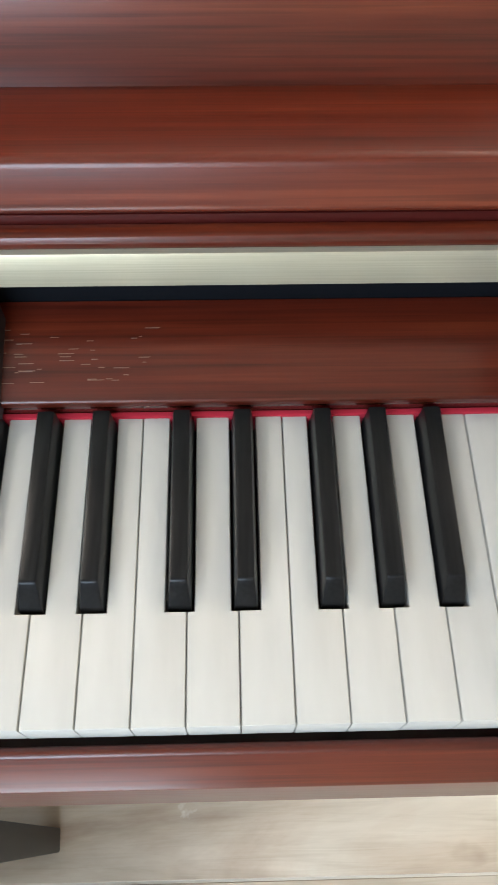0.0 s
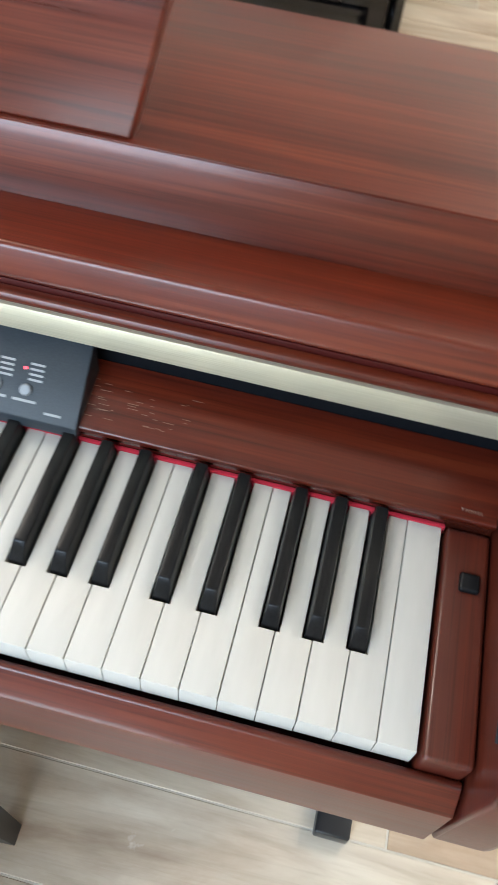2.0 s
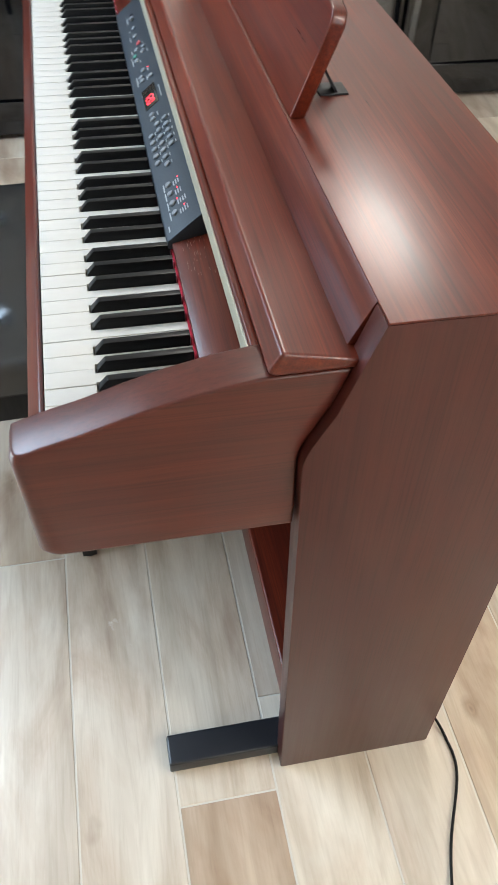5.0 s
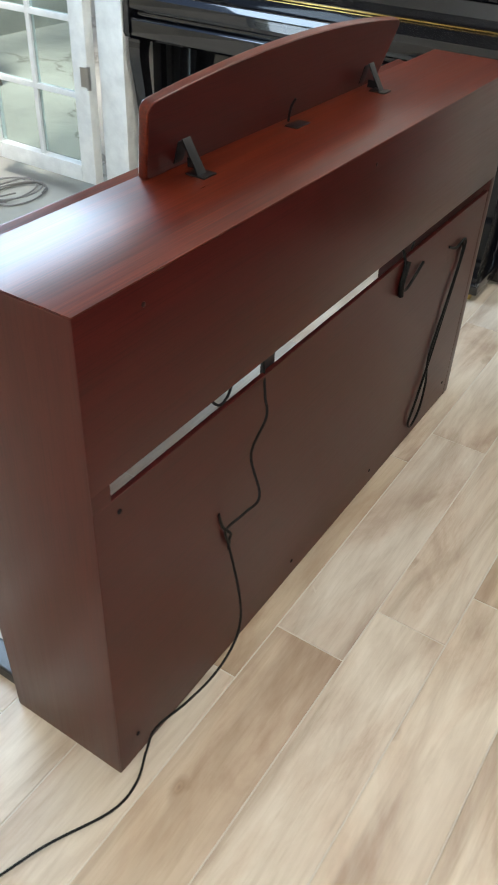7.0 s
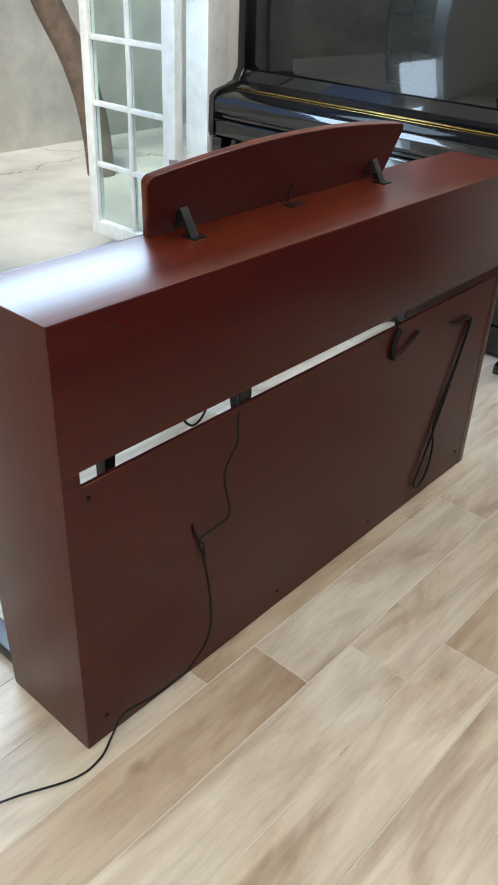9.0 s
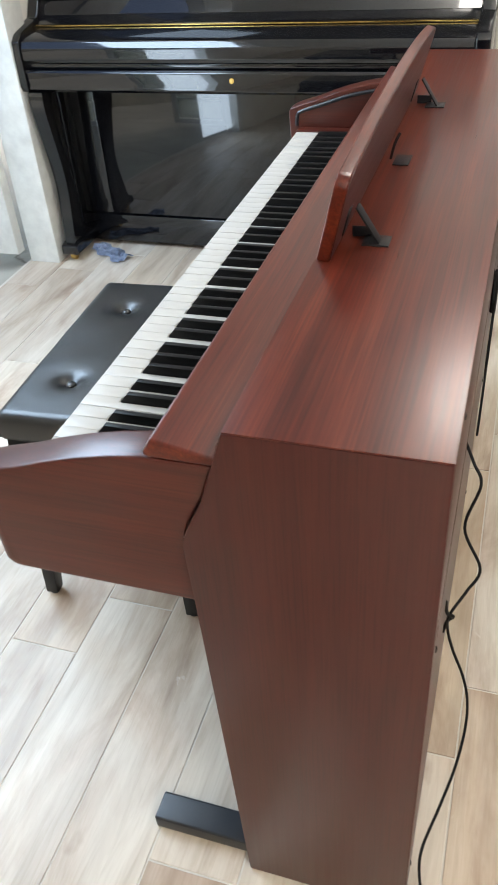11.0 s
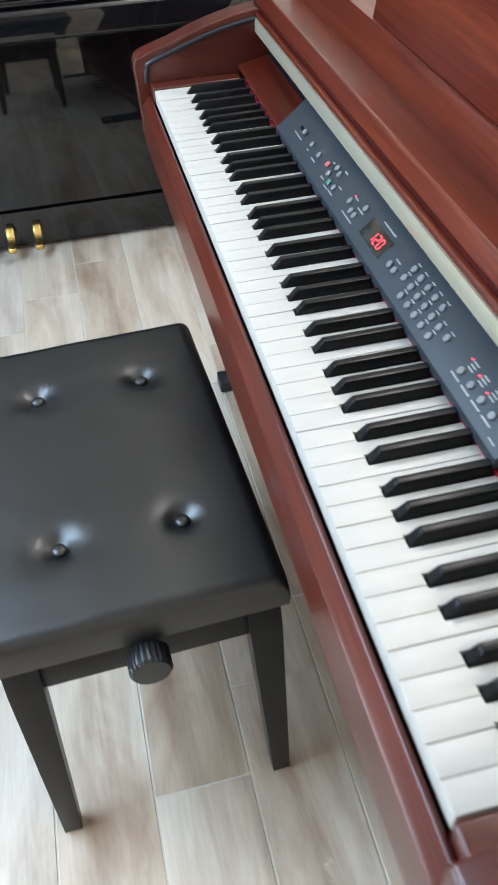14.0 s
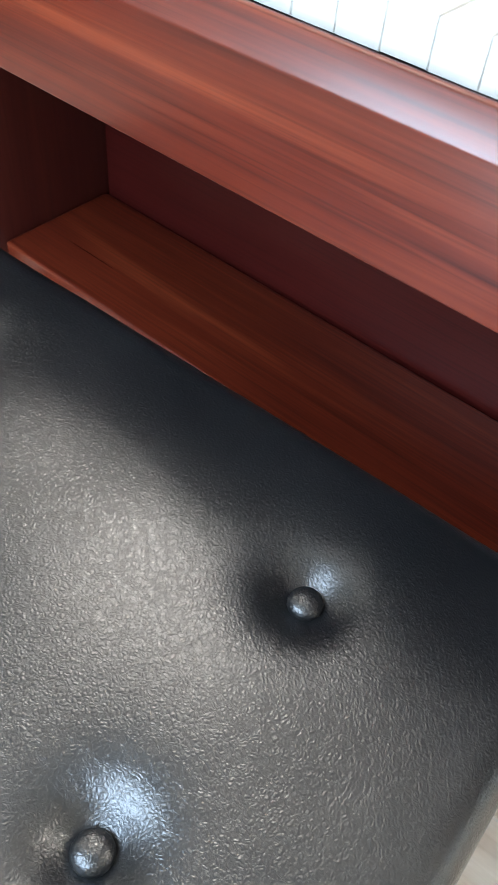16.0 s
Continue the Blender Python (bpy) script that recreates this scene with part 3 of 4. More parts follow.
bm = bmesh.new()
lo = [bm.verts.new(q) for q in ((-0.0055, 0, K - 0.006), (0.0055, 0, K - 0.006), (0.0055, 0.0975, K - 0.006), (-0.0055, 0.0975, K - 0.006))]
mi = [bm.verts.new(q) for q in ((-0.0053, 0.0006, K + 0.001), (0.0053, 0.0006, K + 0.001), (0.0053, 0.0975, K + 0.001), (-0.0053, 0.0975, K + 0.001))]
hi = [bm.verts.new(q) for q in ((-0.0041, 0.0095, K + 0.0115), (0.0041, 0.0095, K + 0.0115), (0.0043, 0.0975, K + 0.0118), (-0.0043, 0.0975, K + 0.0118))]
for r0, r1 in ((lo, mi), (mi, hi)):
    for i in range(4):
        bm.faces.new((r0[i], r0[(i + 1) % 4], r1[(i + 1) % 4], r1[i]))
bm.faces.new(hi)
bm.faces.new(lo[::-1])
bmesh.ops.recalc_face_normals(bm, faces=bm.faces)
bevelled(bm, 0.0013, 2, [e for e in bm.edges if sum(q.co.z > K + 0.008 for q in e.verts) >= 1])
BLACK_MESH = link_mesh("black_key", bm, EBONY)
WHITE = {}
for i in range(52):
    note = NOTE[i % 7]
    prev = NOTE[(i - 1) % 7]
    x = -26 * KW + KW * i
    gap = 0.0068
    right = gap - SHARP[note] if note in SHARP and i < 51 else 0
    left = gap + SHARP[prev] if prev in SHARP and i > 0 else 0
    key = (round(left, 4), round(right, 4))
    if key not in WHITE:
        WHITE[key] = white_key(left, right)
    ob = new("white_key", WHITE[key])
    ob.parent, ob.matrix_parent_inverse = piano, world_of(piano).inverted()
    ob.matrix_basis = pose(x, 0, rng.uniform(-0.0003, 0.0003))
    if right > 0:
        kb = new("black_key", BLACK_MESH)
        kb.parent, kb.matrix_parent_inverse = piano, world_of(piano).inverted()
        kb.matrix_basis = pose(x + KW + SHARP[note], 0.0515, rng.uniform(-0.0003, 0.0003))

# power button, screws, pedals
part("power_button", box(0.6245, 0.6378, 0.1055, 0.1188, 0.7050, 0.7104, 0.0026, 4), EBONY, piano, "glossy black power button")
for x, z in ((0.59, 0.826), (0.0, 0.826), (-0.59, 0.826)):
    part("screw", turned([(0.0034, 0.4812), (0.0034, 0.4824), (0.002, 0.4829)], (x, 0, z), "y", 12), BRACKET, piano)
for x, z in ((0.655, 0.56), (0.16, 0.045), (-0.64, 0.06), (0.655, 0.06), (-0.2, 0.045)):
    part("screw", turned([(0.0040, 0.4810), (0.0040, 0.4824), (0.002, 0.4830)], (x, 0, z), "y", 12), DARK, piano)
for x in (-0.092, 0.0, 0.092):
    bm = prism([(0.172, 0.050), (0.165, 0.054), (0.166, 0.060), (0.180, 0.066), (0.215, 0.068), (0.268, 0.066), (0.268, 0.056), (0.215, 0.055)], "x", x - 0.013, x + 0.013, 0.003, 3)
    for q in bm.verts:
        q.co.x = x + (q.co.x - x) * (1.25 if q.co.y < 0.205 else 0.75)
    part("pedal", bm, BRASS, piano, "worn brass pedal")

# small marks and fittings round the keys
slope = math.atan2(0.0122, 0.0520)
text = bpy.data.curves.new("name_print", "FONT")
text.body, text.size, text.extrude = "POWER", 0.0034, 0.00005
text.materials.append(SCUFF)
word = new("name_print", text)
word.parent, word.matrix_parent_inverse = piano, world_of(piano).inverted()
word.matrix_basis = pose(0.6215, 0.1572, 0.7188 + 0.0042 * 0.2346 + 0.0002, math.degrees(slope))
part("print_arrow", prism([(0.6186, 0.1598), (0.6208, 0.1598), (0.6197, 0.1574)], "z", 0.7193, 0.7207, 0), SCUFF, piano, "small gilt arrow")
srng = random.Random(11)
bits = []
for i in range(38):
    x, y = srng.uniform(0.345, 0.425), srng.uniform(0.160, 0.190)
    z = 0.7188 + (y - 0.1535) * 0.2369
    bits.append(box(x, x + srng.uniform(0.0015, 0.0085), y, y + 0.00035, z - 0.0006, z + 0.0003, 0))
part("scuff_marks", joined(*bits), SCUFF, piano, "pale scratches in the varnish")

# control panel: a slab that lies on the sloping name board
PS, PN = Vector((0, 0.772, 0.636)), Vector((0, -0.636, 0.772))
PO = Vector((0, 0.1495, 0.7185))
PANEL_M = Matrix(((1, 0, 0, 0), (0, PS.y, PN.y, PO.y), (0, PS.z, PN.z, PO.z), (0, 0, 0, 1)))
panel = part("control_panel", prism([(0.1468, 0.7110), (0.1468, 0.7215), (0.1930, 0.7596), (0.1965, 0.7596), (0.1965, 0.7110)], "x", -0.364, 0.354, 0.0010), PANEL, piano, "dark slate control panel with buttons")


def on_panel(name, x, v, w, h, t, material, bevel=0.0, label=""):
    return part(name, moved(box(x - w / 2, x + w / 2, v - h / 2, v + h / 2, 0.0044, 0.0045 + t, bevel), PANEL_M), material, panel, label)


def round_button(x, v, r, material, label=""):
    return part("button", moved(turned([(r, 0.0044), (r, 0.0062), (r * 0.8, 0.0070)], (x, v, 0), "z", 14), PANEL_M), material, panel, label)


# slider, single buttons and the coloured transport buttons
on_panel("slider_slot", -0.296, 0.029, 0.030, 0.005, 0.0002, DARK)
on_panel("slider_knob", -0.287, 0.029, 0.009, 0.007, 0.004, BUTTON, 0.001)
for x, v in ((-0.250, 0.027), (-0.217, 0.026)):
    round_button(x, v, 0.0042, BUTTON)
on_panel("button", -0.184, 0.029, 0.009, 0.007, 0.002, BUTTON_RED, 0.001, "red button")
on_panel("button", -0.150, 0.017, 0.009, 0.007, 0.002, BUTTON_GREEN, 0.001, "green button")
for x, v in ((-0.166, 0.023), (-0.160, 0.036), (-0.146, 0.033), (-0.132, 0.018), (-0.085, 0.025), (-0.068, 0.019), (-0.056, 0.019), (-0.050, 0.035), (0.060, 0.021), (0.073, 0.021)):
    round_button(x, v, 0.0044, BUTTON)
for r in range(3):
    for c in range(7):
        if not (r == 2 and c > 4) and not (r == 0 and c in (0, 6)):
            round_button(0.094 + 0.0185 * c, 0.012 + 0.0135 * r, 0.0043, BUTTON)
            on_panel("print", 0.094 + 0.0185 * c, 0.0187 + 0.0135 * r, 0.008, 0.0013, 0.0001, PRINT)
for c in range(4):
    x = 0.250 + 0.0215 * c
    round_button(x, 0.019, 0.0043, BUTTON)
    on_panel("print", x, 0.0115, 0.017, 0.0018, 0.0001, PRINT)
    for r in range(3 + c // 2):
        on_panel("print", x + 0.005, 0.0265 + 0.0036 * r, 0.010, 0.0016, 0.0001, PRINT)
        if (c, r) in ((0, 2), (1, 1), (3, 2), (2, 0)):
            on_panel("indicator", x - 0.003, 0.0265 + 0.0036 * r, 0.0022, 0.0018, 0.0004, LED, 0, "lit red indicator")
on_panel("indicator", -0.085, 0.034, 0.0022, 0.0018, 0.0004, LED, 0, "lit red indicator")
for x, v, w in ((-0.298, 0.0185, 0.032), (-0.250, 0.018, 0.008), (-0.220, 0.016, 0.016), (-0.170, 0.013, 0.012), (-0.150, 0.0095, 0.014), (-0.132, 0.0105, 0.018), (-0.176, 0.036, 0.006),
                (-0.138, 0.041, 0.010), (-0.122, 0.024, 0.010), (-0.078, 0.033, 0.010), (-0.066, 0.0105, 0.034), (-0.055, 0.028, 0.018), (0.012, 0.043, 0.036), (0.066, 0.030, 0.012), (0.336, 0.006, 0.012)):
    on_panel("print", x, v, w, 0.0017, 0.0001, PRINT)
display = on_panel("display", 0.006, 0.025, 0.062, 0.024, 0.0006, SMOKED, 0.0003, "smoked display window with red digits 120")
SEG = {"a": (0, 1, 1), "b": (1, 0.5, 0), "c": (1, -0.5, 0), "d": (0, -1, 1), "e": (-1, -0.5, 0), "f": (-1, 0.5, 0), "g": (0, 0, 1)}
for i, segs in enumerate(("bc", "abged", "abcdef")):
    bits = []
    for sname in segs:
        sx, sv, flat = SEG[sname]
        cx, cv = 0.001 + 0.0105 * i + sx * 0.0033, 0.0245 + sv * 0.0062
        w, h = (0.0056, 0.0014) if flat else (0.0014, 0.0052)
        bits.append(box(cx - w / 2, cx + w / 2, cv - h / 2, cv + h / 2, 0.0051, 0.0054, 0))
    d = part("digit", moved(joined(*bits), PANEL_M), LED, panel, "lit red digit")

# music desk, leaning back, on folding brackets
LEAN = radians(15)
DESK_M = Matrix.Translation((0, 0.2815, 0.8590)) @ Matrix.Rotation(-LEAN, 4, "X")
outline = [(-0.355, 0.0), (0.355, 0.0), (0.379, 0.103)]
for i in range(1, 6):
    a = math.pi / 2 * i / 6
    outline.append((0.3665 + 0.0125 * math.cos(a), 0.103 + 0.014 * math.sin(a)))
N = 22
for i in range(N + 1):
    x = 0.362 - 0.724 * i / N
    outline.append((x, 0.1180 + 0.0245 * (1 - (x / 0.362) ** 2)))
for i in range(1, 6):
    a = math.pi / 2 + math.pi / 2 * i / 6
    outline.append((-0.3665 + 0.0125 * math.cos(a), 0.103 + 0.014 * math.sin(a)))
outline.append((-0.379, 0.103))
desk = part("music_desk", moved(prism(outline, "y", 0.0, 0.0155, 0.0022, 3, 50), DESK_M), WOOD_X, piano)
part("back_veneer", moved(prism([(x * 0.994, 0.0004 + v * 0.994) for x, v in outline], "y", 0.0156, 0.0163, 0), DESK_M), WOOD_BACK, desk, "dark plain back of the music desk")
part("name_plate", moved(box(-0.020, 0.020, -0.0012, 0.0002, 0.084, 0.116, 0.0004), DESK_M), LABEL, desk, "small gold-green sticker with print")
for i in range(3):
    part("print", moved(box(-0.015, 0.014 - 0.004 * i, -0.0016, -0.0011, 0.090 + 0.008 * i, 0.0925 + 0.008 * i, 0), DESK_M), PRINT, desk)
for x in (-0.288, 0.288):
    part("bracket", joined(moved(box(x - 0.011, x + 0.011, 0.0165, 0.0182, 0.012, 0.046, 0.0006), DESK_M),
                           moved(box(-0.009, 0.009, -0.0013, 0.0013, 0, 0.054, 0.0006), Matrix.Translation((x + 0.006, 0.3480, 0.8590)) @ Matrix.Rotation(radians(32), 4, "X")),
                           box(x - 0.012, x + 0.018, 0.327, 0.360, 0.8583, 0.8608, 0.0006),
                           box(x - 0.011, x - 0.0095, 0.31, 0.335, 0.8583, 0.872, 0.0004)), BRACKET, desk, "folding grey metal bracket")
part("stay", joined(tube([(0.0, 0.312, 0.861), (0.004, 0.318, 0.885), (0.002, 0.325, 0.900)], 0.0022, 8, 4), box(-0.022, 0.022, 0.318, 0.342, 0.8583, 0.8603, 0.0006)), BRACKET, desk, "thin black metal stay")

# ---- piano stool ----


def lpart(name, bm, material, parent, label=""):
    """As part(), built in the thing's own coordinates."""
    ob = new(name, link_mesh(name, bm, material))
    ob.parent = parent
    if label:
        ob["label"] = label
    return ob


stool = tagged(new("piano_stool"), "black adjustable piano stool with a buttoned leatherette seat", "stool")
stool.matrix_basis = pose(-0.0125, -0.1865, 0, 0, 0, 2.5)
HX, HY, ST, EDGE = 0.266, 0.1735, 0.4690, 0.018
BUTTONS = [(sx * 0.1415, sy * 0.0755) for sx in (-1, 1) for sy in (-1, 1)]


def ticks(h, fine, coarse):
    e = [h - EDGE * (1 - math.cos(math.pi / 2 * i / fine)) for i in range(fine)]
    inner = np.linspace(-(h - EDGE), h - EDGE, coarse)
    return [-a for a in e] + list(inner) + e[::-1]


def seat_height(x, y):
    z = ST + 0.004 * (1 - (x / HX) ** 2) * (1 - (y / HY) ** 2)
    for d in (HX - abs(x), HY - abs(y)):
        if d < EDGE:
            z -= EDGE - math.sqrt(max(0, EDGE ** 2 - (EDGE - d) ** 2))
    for bx, by in BUTTONS:
        r = math.hypot(x - bx, y - by)
        z -= 0.0115 * math.exp(-(r / 0.0185) ** 2) + 0.0050 * math.exp(-(r / 0.036) ** 2)
    return z + 0.0012 * noise.noise(Vector((x * 14, y * 14, 0.3)))


bm = bmesh.new()
xs, ys = ticks(HX, 6, 120), ticks(HY, 6, 84)
grid = [[bm.verts.new((x, y, seat_height(x, y))) for y in ys] for x in xs]
for i in range(len(xs) - 1):
    for j in range(len(ys) - 1):
        bm.faces.new((grid[i][j], grid[i + 1][j], grid[i + 1][j + 1], grid[i][j + 1]))
rim = [grid[i][0] for i in range(len(xs))] + [grid[-1][j] for j in range(1, len(ys))] + [grid[i][-1] for i in range(len(xs) - 2, -1, -1)] + [grid[0][j] for j in range(len(ys) - 2, 0, -1)]
for depth, swell in ((0.436, 1.004), (0.4155, 0.996)):
    low = [bm.verts.new((q.co.x * swell, q.co.y * swell, depth)) for q in rim]
    for i in range(len(rim)):
        bm.faces.new((rim[i], low[i], low[(i + 1) % len(rim)], rim[(i + 1) % len(rim)]))
    rim = low
bm.faces.new(rim[::-1])
seat = lpart("seat", bm, LEATHER, stool)
for bx, by in BUTTONS:
    z = seat_height(bx, by)
    lpart("seat_button", turned([(0.0086, z - 0.001), (0.0096, z + 0.0050), (0.0090, z + 0.0070), (0.0068, z + 0.0086), (0.0034, z + 0.0094), (0.001, z + 0.0096)], (bx, by, 0), "z", 18), LEATHER, seat)
lpart("seat_board", box(-HX + 0.004, HX - 0.004, -HY + 0.004, HY - 0.004, 0.4085, 0.4152, 0.002), STOOL_WOOD, stool)
for s in (-1, 1):
    lpart("apron", box(-0.236, 0.236, s * 0.150 - 0.009, s * 0.150 + 0.009, 0.352, 0.4082, 0.002), STOOL_WOOD, stool)
    lpart("apron", box(s * 0.243 - 0.009, s * 0.243 + 0.009, -0.138, 0.138, 0.352, 0.4082, 0.002), STOOL_WOOD, stool)
    bm = bmesh.new()
    rings, steps = [], 96
    for r, h in ((0.010, 0.253), (0.010, 0.262), (0.022, 0.263), (0.0245, 0.266), (0.0245, 0.290), (0.022, 0.2935), (0.0, 0.294)):
        ring = []
        for i in range(steps):
            a = 2 * math.pi * i / steps
            rr = r + (0.0011 if r > 0.024 and (i // 2) % 2 else 0)
            ring.append(bm.verts.new((s * h, rr * math.cos(a), 0.391 + rr * math.sin(a))))
        rings.append(ring)
    for r0, r1 in zip(rings, rings[1:]):
        for i in range(steps):
            bm.faces.new((r0[i], r0[(i + 1) % steps], r1[(i + 1) % steps], r1[i]))
    bmesh.ops.remove_doubles(bm, verts=bm.verts, dist=1e-6)
    lpart("knob", bm, BLACK_PLASTIC, stool, "ribbed black height knob")
    for u in (-1, 1):
        bm = bmesh.new()
        tops = [(s * (0.240 + dx), u * (0.147 + dy), 0.4082) for dx, dy in ((-0.024, -0.024), (0.018, -0.024), (0.018, 0.018), (-0.024, 0.018))]
        mids = [(s * (0.243 + dx), u * (0.149 + dy), 0.36) for dx, dy in ((-0.024, -0.024), (0.018, -0.024), (0.018, 0.018), (-0.024, 0.018))]
        ends = [(s * (0.266 + dx), u * (0.158 + dy), 0.006) for dx, dy in ((-0.013, -0.013), (0.013, -0.013), (0.013, 0.013), (-0.013, 0.013))]
        rr = [[bm.verts.new(q) for q in ring] for ring in (ends, mids, tops)]
        for r0, r1 in zip(rr, rr[1:]):
            for i in range(4):
                bm.faces.new((r0[i], r0[(i + 1) % 4], r1[(i + 1) % 4], r1[i]))
        bm.faces.new(rr[0])
        bm.faces.new(rr[-1])
        bmesh.ops.recalc_face_normals(bm, faces=bm.faces)
        leg = lpart("leg", bevelled(bm, 0.002, 2), STOOL_WOOD, stool)
        lpart("glide", turned([(0.010, 0.0), (0.011, 0.003), (0.010, 0.0075)], (s * 0.266, u * 0.158, 0), "z", 14), BLACK_PLASTIC, leg)

# ---- black upright pianos ----


def upright_piano(m, label, pedals=True):
    """Built with its front towards -y; 0 is the front of its key bed."""
    up = tagged(new("upright_piano"), label, "piano", "black upright pianos")
    up.matrix_basis = m
    W = 0.755
    lid = [(0.004, 0.700), (-0.004, 0.712), (-0.004, 0.745), (0.006, 0.764), (0.022, 0.772), (0.105, 0.786), (0.105, 0.700)]
    lpart("key_bed", prism([(0.012, 0.610), (0.0, 0.620), (0.0, 0.672), (0.008, 0.680), (0.30, 0.680), (0.30, 0.610)], "x", -W + 0.04, W - 0.04, 0.003, 3), LACQUER, up)
    lpart("key_slip", prism([(0.016, 0.681), (0.012, 0.690), (0.014, 0.6985), (0.30, 0.6985), (0.30, 0.681)], "x", -W + 0.042, W - 0.042, 0.002), LACQUER, up)
    lpart("fallboard", prism(lid, "x", -W + 0.042, W - 0.042, 0.004, 4, 25), LACQUER, up, "closed glossy black fallboard")
    lpart("hinge", prism([(0.106, 0.7875), (0.106, 0.7915), (0.114, 0.7935), (0.118, 0.7915), (0.118, 0.7875)], "x", -W + 0.045, W - 0.045, 0.0005), BRASS, up, "long brass piano hinge")
    lpart("fallboard_back", prism([(0.119, 0.770), (0.119, 0.7905), (0.160, 0.812), (0.185, 0.850), (0.205, 0.850), (0.205, 0.770)], "x", -W + 0.042, W - 0.042, 0.002, 2, 25), LACQUER, up)
    lpart("upper_panel", box(-W + 0.042, W - 0.042, 0.196, 0.216, 0.851, 1.205, 0.003), LACQUER, up)
    lpart("lower_panel", box(-W + 0.172, W - 0.172, 0.186, 0.206, 0.125, 0.6095, 0.003), LACQUER, up)
    for s in (-1, 1):
        lpart("stile", moved(box(W - 0.168, W - 0.042, 0.1865, 0.206, 0.125, 0.6095, 0.003), Matrix.Diagonal((s, 1, 1, 1))), LACQUER, up)
    lpart("bottom_rail", box(-W + 0.042, W - 0.042, 0.178, 0.206, 0.018, 0.122, 0.003), LACQUER, up)
    lpart("lid", box(-W - 0.012, W + 0.012, 0.165, 0.595, 1.2065, 1.232, 0.005, 3), LACQUER, up)
    lpart("back", box(-W + 0.042, W - 0.042, 0.54, 0.575, 0.03, 1.2045, 0.002), LACQUER, up)
    for s in (-1, 1):
        flip = Matrix.Diagonal((s, 1, 1, 1))
        lpart("side", moved(box(W - 0.040, W, 0.172, 0.578, 0.018, 1.2045, 0.003), flip), LACQUER, up)
        lpart("cheek", moved(prism([(0.171, 0.612), (0.171, 0.86), (0.14, 0.81), (0.02, 0.785), (-0.006, 0.765), (-0.010, 0.63), (0.0, 0.612)], "x", W - 0.040, W, 0.004, 3), flip), LACQUER, up)
        line = smooth_path([(W - 0.06, 0.030, 0.611), (W - 0.06, 0.020, 0.55), (W - 0.06, 0.040, 0.42), (W - 0.06, 0.062, 0.28), (W - 0.06, 0.060, 0.15), (W - 0.06, 0.050, 0.07)], 6)
        bm = bmesh.new()
        rings = []
        for i, p in enumerate(line):
            t = i / (len(line) - 1)
            a, c = 0.036 - 0.014 * math.sin(math.pi * min(1, t * 1.25)), 0.026 - 0.006 * t
            rings.append([bm.verts.new(p + Vector(q)) for q in ((-c, -a, 0), (c, -a, 0), (c, a, 0), (-c, a, 0))])
        for r0, r1 in zip(rings, rings[1:]):
            for i in range(4):
                bm.faces.new((r0[i], r0[(i + 1) % 4], r1[(i + 1) % 4], r1[i]))
        bm.faces.new(rings[0])
        bm.faces.new(rings[-1][::-1])
        lpart("leg", moved(bm, flip), LACQUER, up, "curved glossy black leg")
        lpart("toe_block", moved(prism([(0.0, 0.030), (0.0, 0.062), (0.02, 0.070), (0.177, 0.070), (0.177, 0.030)], "x", W - 0.090, W - 0.025, 0.004, 3), flip), LACQUER, up)
        lpart("caster", moved(turned([(0.012, -0.011), (0.0175, -0.009), (0.0175, 0.009), (0.012, 0.011)], (W - 0.058, 0.030, 0.0178), "x", 18), flip), BRASS, up, "small brass caster")
    for x in (-0.076, 0.0, 0.076) if pedals else ():
        lpart("pedal", prism([(0.115, 0.030), (0.105, 0.036), (0.108, 0.048), (0.135, 0.058), (0.150, 0.075), (0.165, 0.088), (0.195, 0.088), (0.195, 0.074), (0.168, 0.072), (0.150, 0.046)], "x", x - 0.012, x + 0.012, 0.004, 3), BRASS, up, "polished brass pedal")
    lpart("lock", turned([(0.008, -0.0015), (0.008, 0.001)], (0, -0.0005, 0.652), "y", 20), BRASS, up, "round brass lock")
    return up


first = upright_piano(pose(-1.242, -0.372, 0, 0, 0, 90), "glossy black upright piano with brass pedals against the wall")
tagged(copy_thing(first, pose(-1.36, 1.86, 0, 0, 0, 90)), "black upright piano with closed lid further along the wall")
upright_piano(pose(-0.275, 1.875, 0, 0, 0, 0), "black upright piano standing behind the digital piano", False)

for lx, ly in ((2.1, 1.7), (-0.75, 0.75)):
    light_ = thing("ceiling_light", (lx, ly, 2.59), "round white ceiling light", "lamp", "ceiling lights")
    part("housing", turned([(0.10, 2.555), (0.11, 2.562), (0.11, 2.585), (0.10, 2.5995)], (lx, ly, 0), "z", 32), SKIRT, light_)

# ---- cords, cloth ----
cable = part("power_cable", tube([(0.300, 0.468, 0.602), (0.311, 0.479, 0.581), (0.330, 0.494, 0.560), (0.345, 0.507, 0.535), (0.361, 0.493, 0.466), (0.376, 0.522, 0.405), (0.396, 0.508, 0.375), (0.419, 0.489, 0.345),
                                 (0.409, 0.488, 0.300), (0.408, 0.500, 0.250), (0.420, 0.520, 0.208), (0.432, 0.532, 0.165), (0.455, 0.535, 0.125), (0.500, 0.528, 0.085), (0.560, 0.512, 0.060), (0.625, 0.495, 0.050), (0.655, 0.497, 0.022),
                                 (0.70, 0.512, 0.0045), (0.76, 0.510, 0.0045), (0.86, 0.462, 0.0045), (0.98, 0.42, 0.0045), (1.2, 0.33, 0.0045), (1.6, 0.28, 0.0045)], 0.0023, 8, 8), CORD, None)
tagged(cable, "thin black power cord hanging down the back onto the floor", "cable")
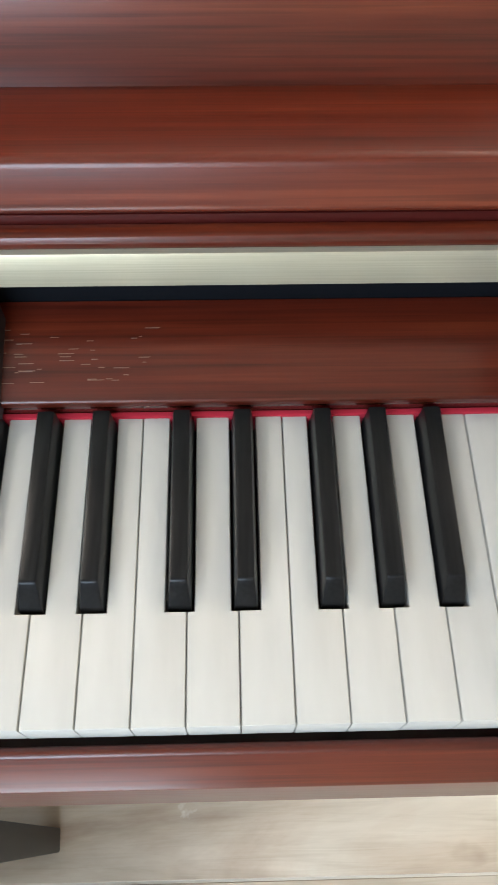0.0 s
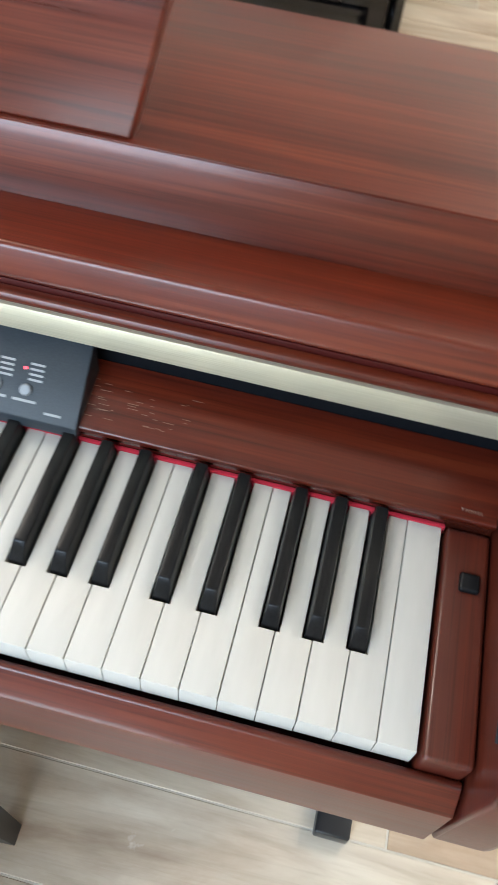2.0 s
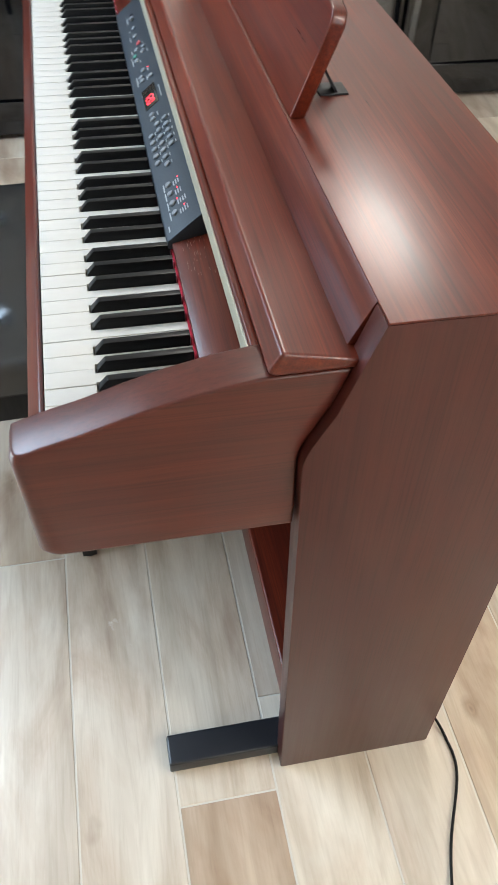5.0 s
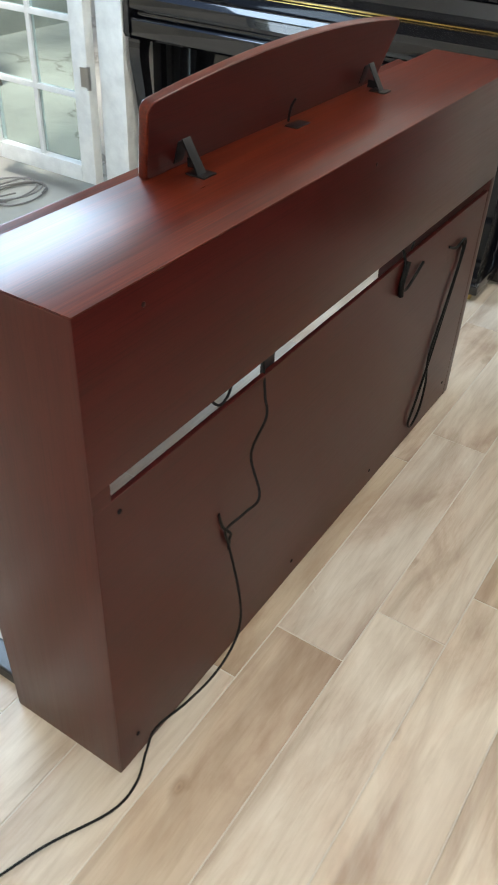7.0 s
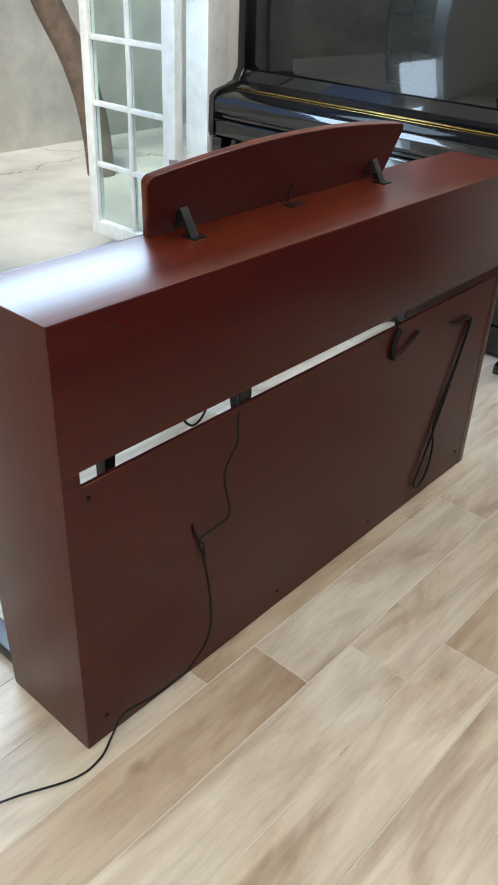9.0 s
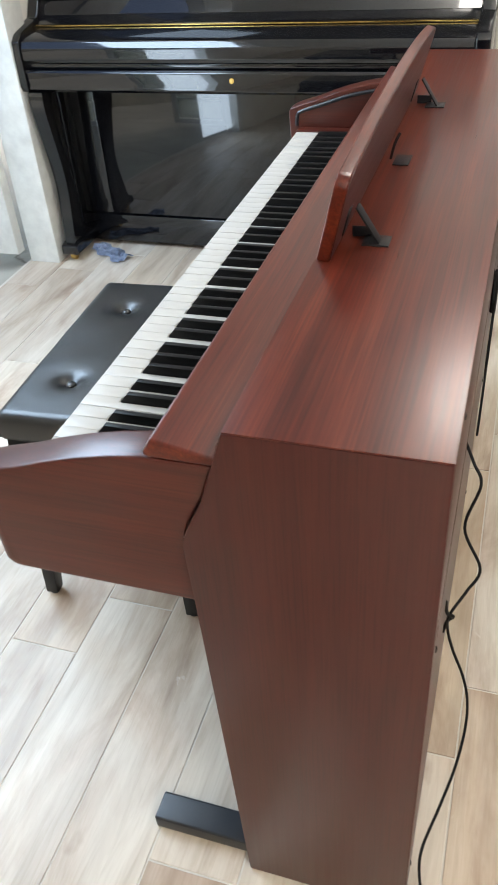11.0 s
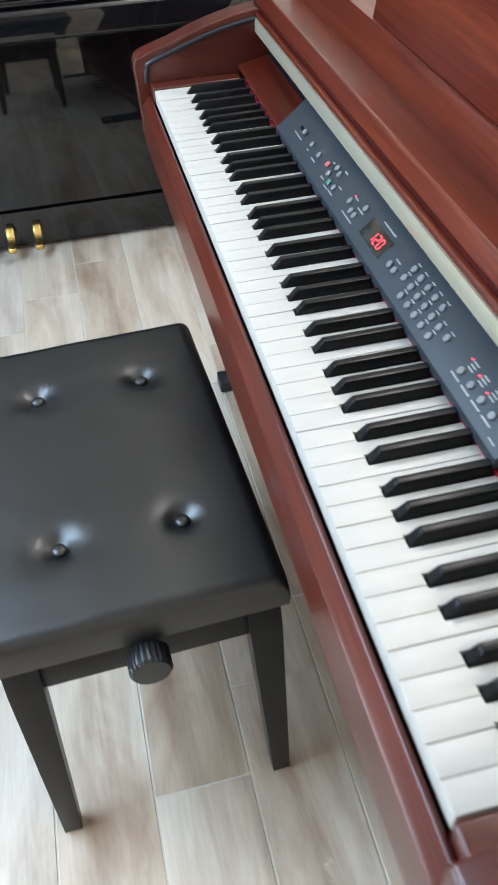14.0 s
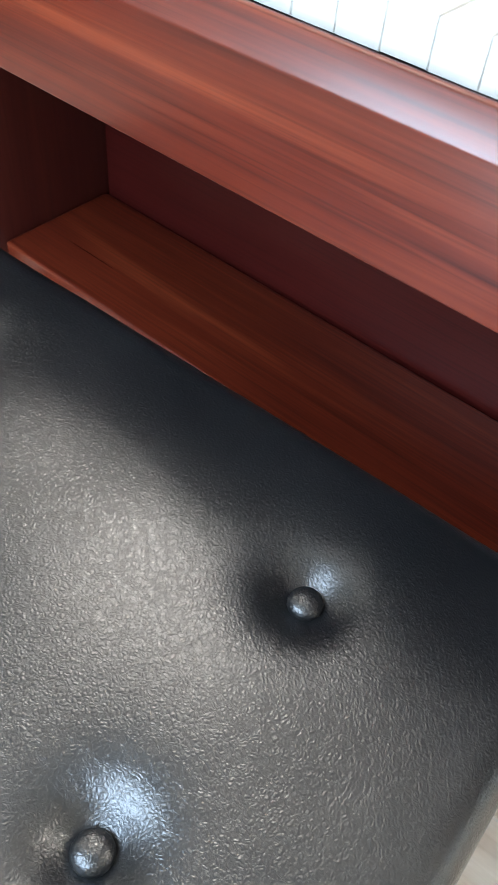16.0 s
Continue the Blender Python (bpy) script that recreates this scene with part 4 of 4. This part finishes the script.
tie = part("cable_clip", joined(tube([(0.432, 0.4815, 0.385), (0.424, 0.485, 0.352), (0.414, 0.494, 0.335), (0.404, 0.486, 0.31), (0.400, 0.4815, 0.28)], 0.0026, 8, 5)), CORD, None)
tagged(tie, "black cord loop tied at the back panel", "cable")
second = part("adapter_cable", joined(tube([(-0.200, 0.474, 0.608), (-0.200, 0.484, 0.575), (-0.188, 0.486, 0.535), (-0.215, 0.487, 0.515), (-0.255, 0.486, 0.525), (-0.30, 0.485, 0.545)], 0.003, 8, 7),
                                      tube([(-0.210, 0.486, 0.58), (-0.192, 0.487, 0.54), (-0.196, 0.487, 0.51)], 0.006, 8, 5),
                                      tube([(-0.46, 0.482, 0.520), (-0.50, 0.486, 0.505), (-0.545, 0.488, 0.512), (-0.556, 0.488, 0.49), (-0.535, 0.488, 0.42), (-0.50, 0.488, 0.32), (-0.465, 0.488, 0.22),
                                            (-0.425, 0.488, 0.12), (-0.40, 0.488, 0.07), (-0.425, 0.488, 0.045), (-0.465, 0.488, 0.075), (-0.475, 0.488, 0.15), (-0.46, 0.487, 0.24), (-0.515, 0.487, 0.37), (-0.552, 0.486, 0.47), (-0.55, 0.482, 0.50)], 0.003, 8, 7)), CORD, None)
second_loop = part("cord_loop", joined(tube([(0.445, 0.470, 0.618), (0.440, 0.4745, 0.603), (0.425, 0.4765, 0.592), (0.405, 0.4755, 0.597), (0.385, 0.470, 0.610), (0.372, 0.466, 0.620)], 0.0022, 8, 6),
                                       tube([(-0.245, 0.470, 0.620), (-0.248, 0.476, 0.606), (-0.246, 0.474, 0.590)], 0.0022, 8, 5)), CORD, None)
tagged(second_loop, "small black cord loops showing in the slot", "cable")
tagged(second, "looped black cables hung from the back panel", "cable")

coil = []
crng = random.Random(8)
for i in range(5):
    cx, cy, r0 = -1.02 + crng.uniform(-0.04, 0.04), -1.62 + crng.uniform(-0.05, 0.05), 0.09 + 0.03 * crng.random()
    coil.append(tube([(cx + r0 * 1.5 * math.cos(a), cy + r0 * math.sin(a), -0.030 + 0.012 * i * 0.4 + 0.008 * crng.random()) for a in [k * 0.7 + i for k in range(8)]], 0.0035, 6, 4))
hose = part("wire_coil", joined(*coil), WIRE, None)
tagged(hose, "tangled grey wire coil lying on the yard concrete", "wire")

bm = bmesh.new()
nx, ny = 26, 12
cl = [[bm.verts.new((0.11 * (i / nx - 0.5) * 1.7, 0.05 * (j / ny - 0.5) * 1.4 + 0.01 * math.sin(i * 0.5), 0.006 + 0.020 * (0.5 + noise.noise(Vector((i * 0.22, j * 0.35, 2.0)))) * math.sin(math.pi * j / ny) ** 0.5)) for j in range(ny + 1)] for i in range(nx + 1)]
for i in range(nx):
    for j in range(ny):
        bm.faces.new((cl[i][j], cl[i + 1][j], cl[i + 1][j + 1], cl[i][j + 1]))
bmesh.ops.solidify(bm, geom=bm.faces[:], thickness=0.003)
cloth = part("cleaning_cloth", moved(bm, pose(-1.33, -0.945, 0.001, 0, 0, 60)), CLOTH, None)
tagged(cloth, "crumpled blue and white cleaning cloth on the floor", "cloth")

# ---- floor tiles ----
PITCH, LONG, GAP = 0.148, 0.776, 0.0030
TILES = {}


def tile_mesh(length, depth):
    key = (round(length, 3), round(depth, 3))
    if key not in TILES:
        bm = box(0, length, 0, depth, -0.004, 0.0, 0)
        bevelled(bm, 0.0008, 1, [e for e in bm.edges if all(q.co.z > -0.001 for q in e.verts)])
        TILES[key] = link_mesh("floor_tile", bm, TILE, smooth=False)
    return TILES[key]


TONES = [(1.0, 0.98, 0.95), (0.97, 0.97, 0.97), (1.02, 0.99, 0.94), (0.93, 0.88, 0.82), (0.88, 0.85, 0.82), (1.03, 1.02, 1.0), (0.96, 0.93, 0.88)]
BROWN = {(2, 1.12): (0.74, 0.62, 0.53), (7, -0.40): (0.80, 0.69, 0.59), (5, 0.67): (0.84, 0.76, 0.68), (4, 0.05): (0.80, 0.72, 0.62), (-1, -1.15): (0.80, 0.68, 0.57), (8, -0.55): (0.78, 0.68, 0.58)}
trng = random.Random(3)


def tone_of(row, middle):
    """A tile's own tone: a few are plainly browner than the rest."""
    pick = trng.choice(TONES)
    for (rr, mx), c in BROWN.items():
        if rr == row and abs(mx - middle) < 0.3:
            pick = c
    return pick


row0, row1 = math.ceil((SY - 0.1 + 0.211) / PITCH) - 1, math.floor((NY + 0.211) / PITCH)
for r in range(row0, row1 + 1):
    y0, y1 = max(-0.211 + PITCH * r, SY - 0.11), min(-0.211 + PITCH * (r + 1), NY)
    if y1 - y0 < 0.02:
        continue
    start = (0.40 - 0.148 * (r + 1)) % LONG - 4 * LONG
    for i in range(12):
        x0, x1 = max(start + i * LONG, WX), min(start + (i + 1) * LONG, EX)
        if x1 - x0 > 0.03:
            ob = new("floor_tile", tile_mesh(x1 - x0 - GAP, y1 - y0 - GAP))
            ob.parent = floor
            ob.matrix_basis = pose(x0 + GAP / 2, y0 + GAP / 2, 0)
            ob.color = (*tone_of(r, round((x0 + x1) / 2, 2)), 1)
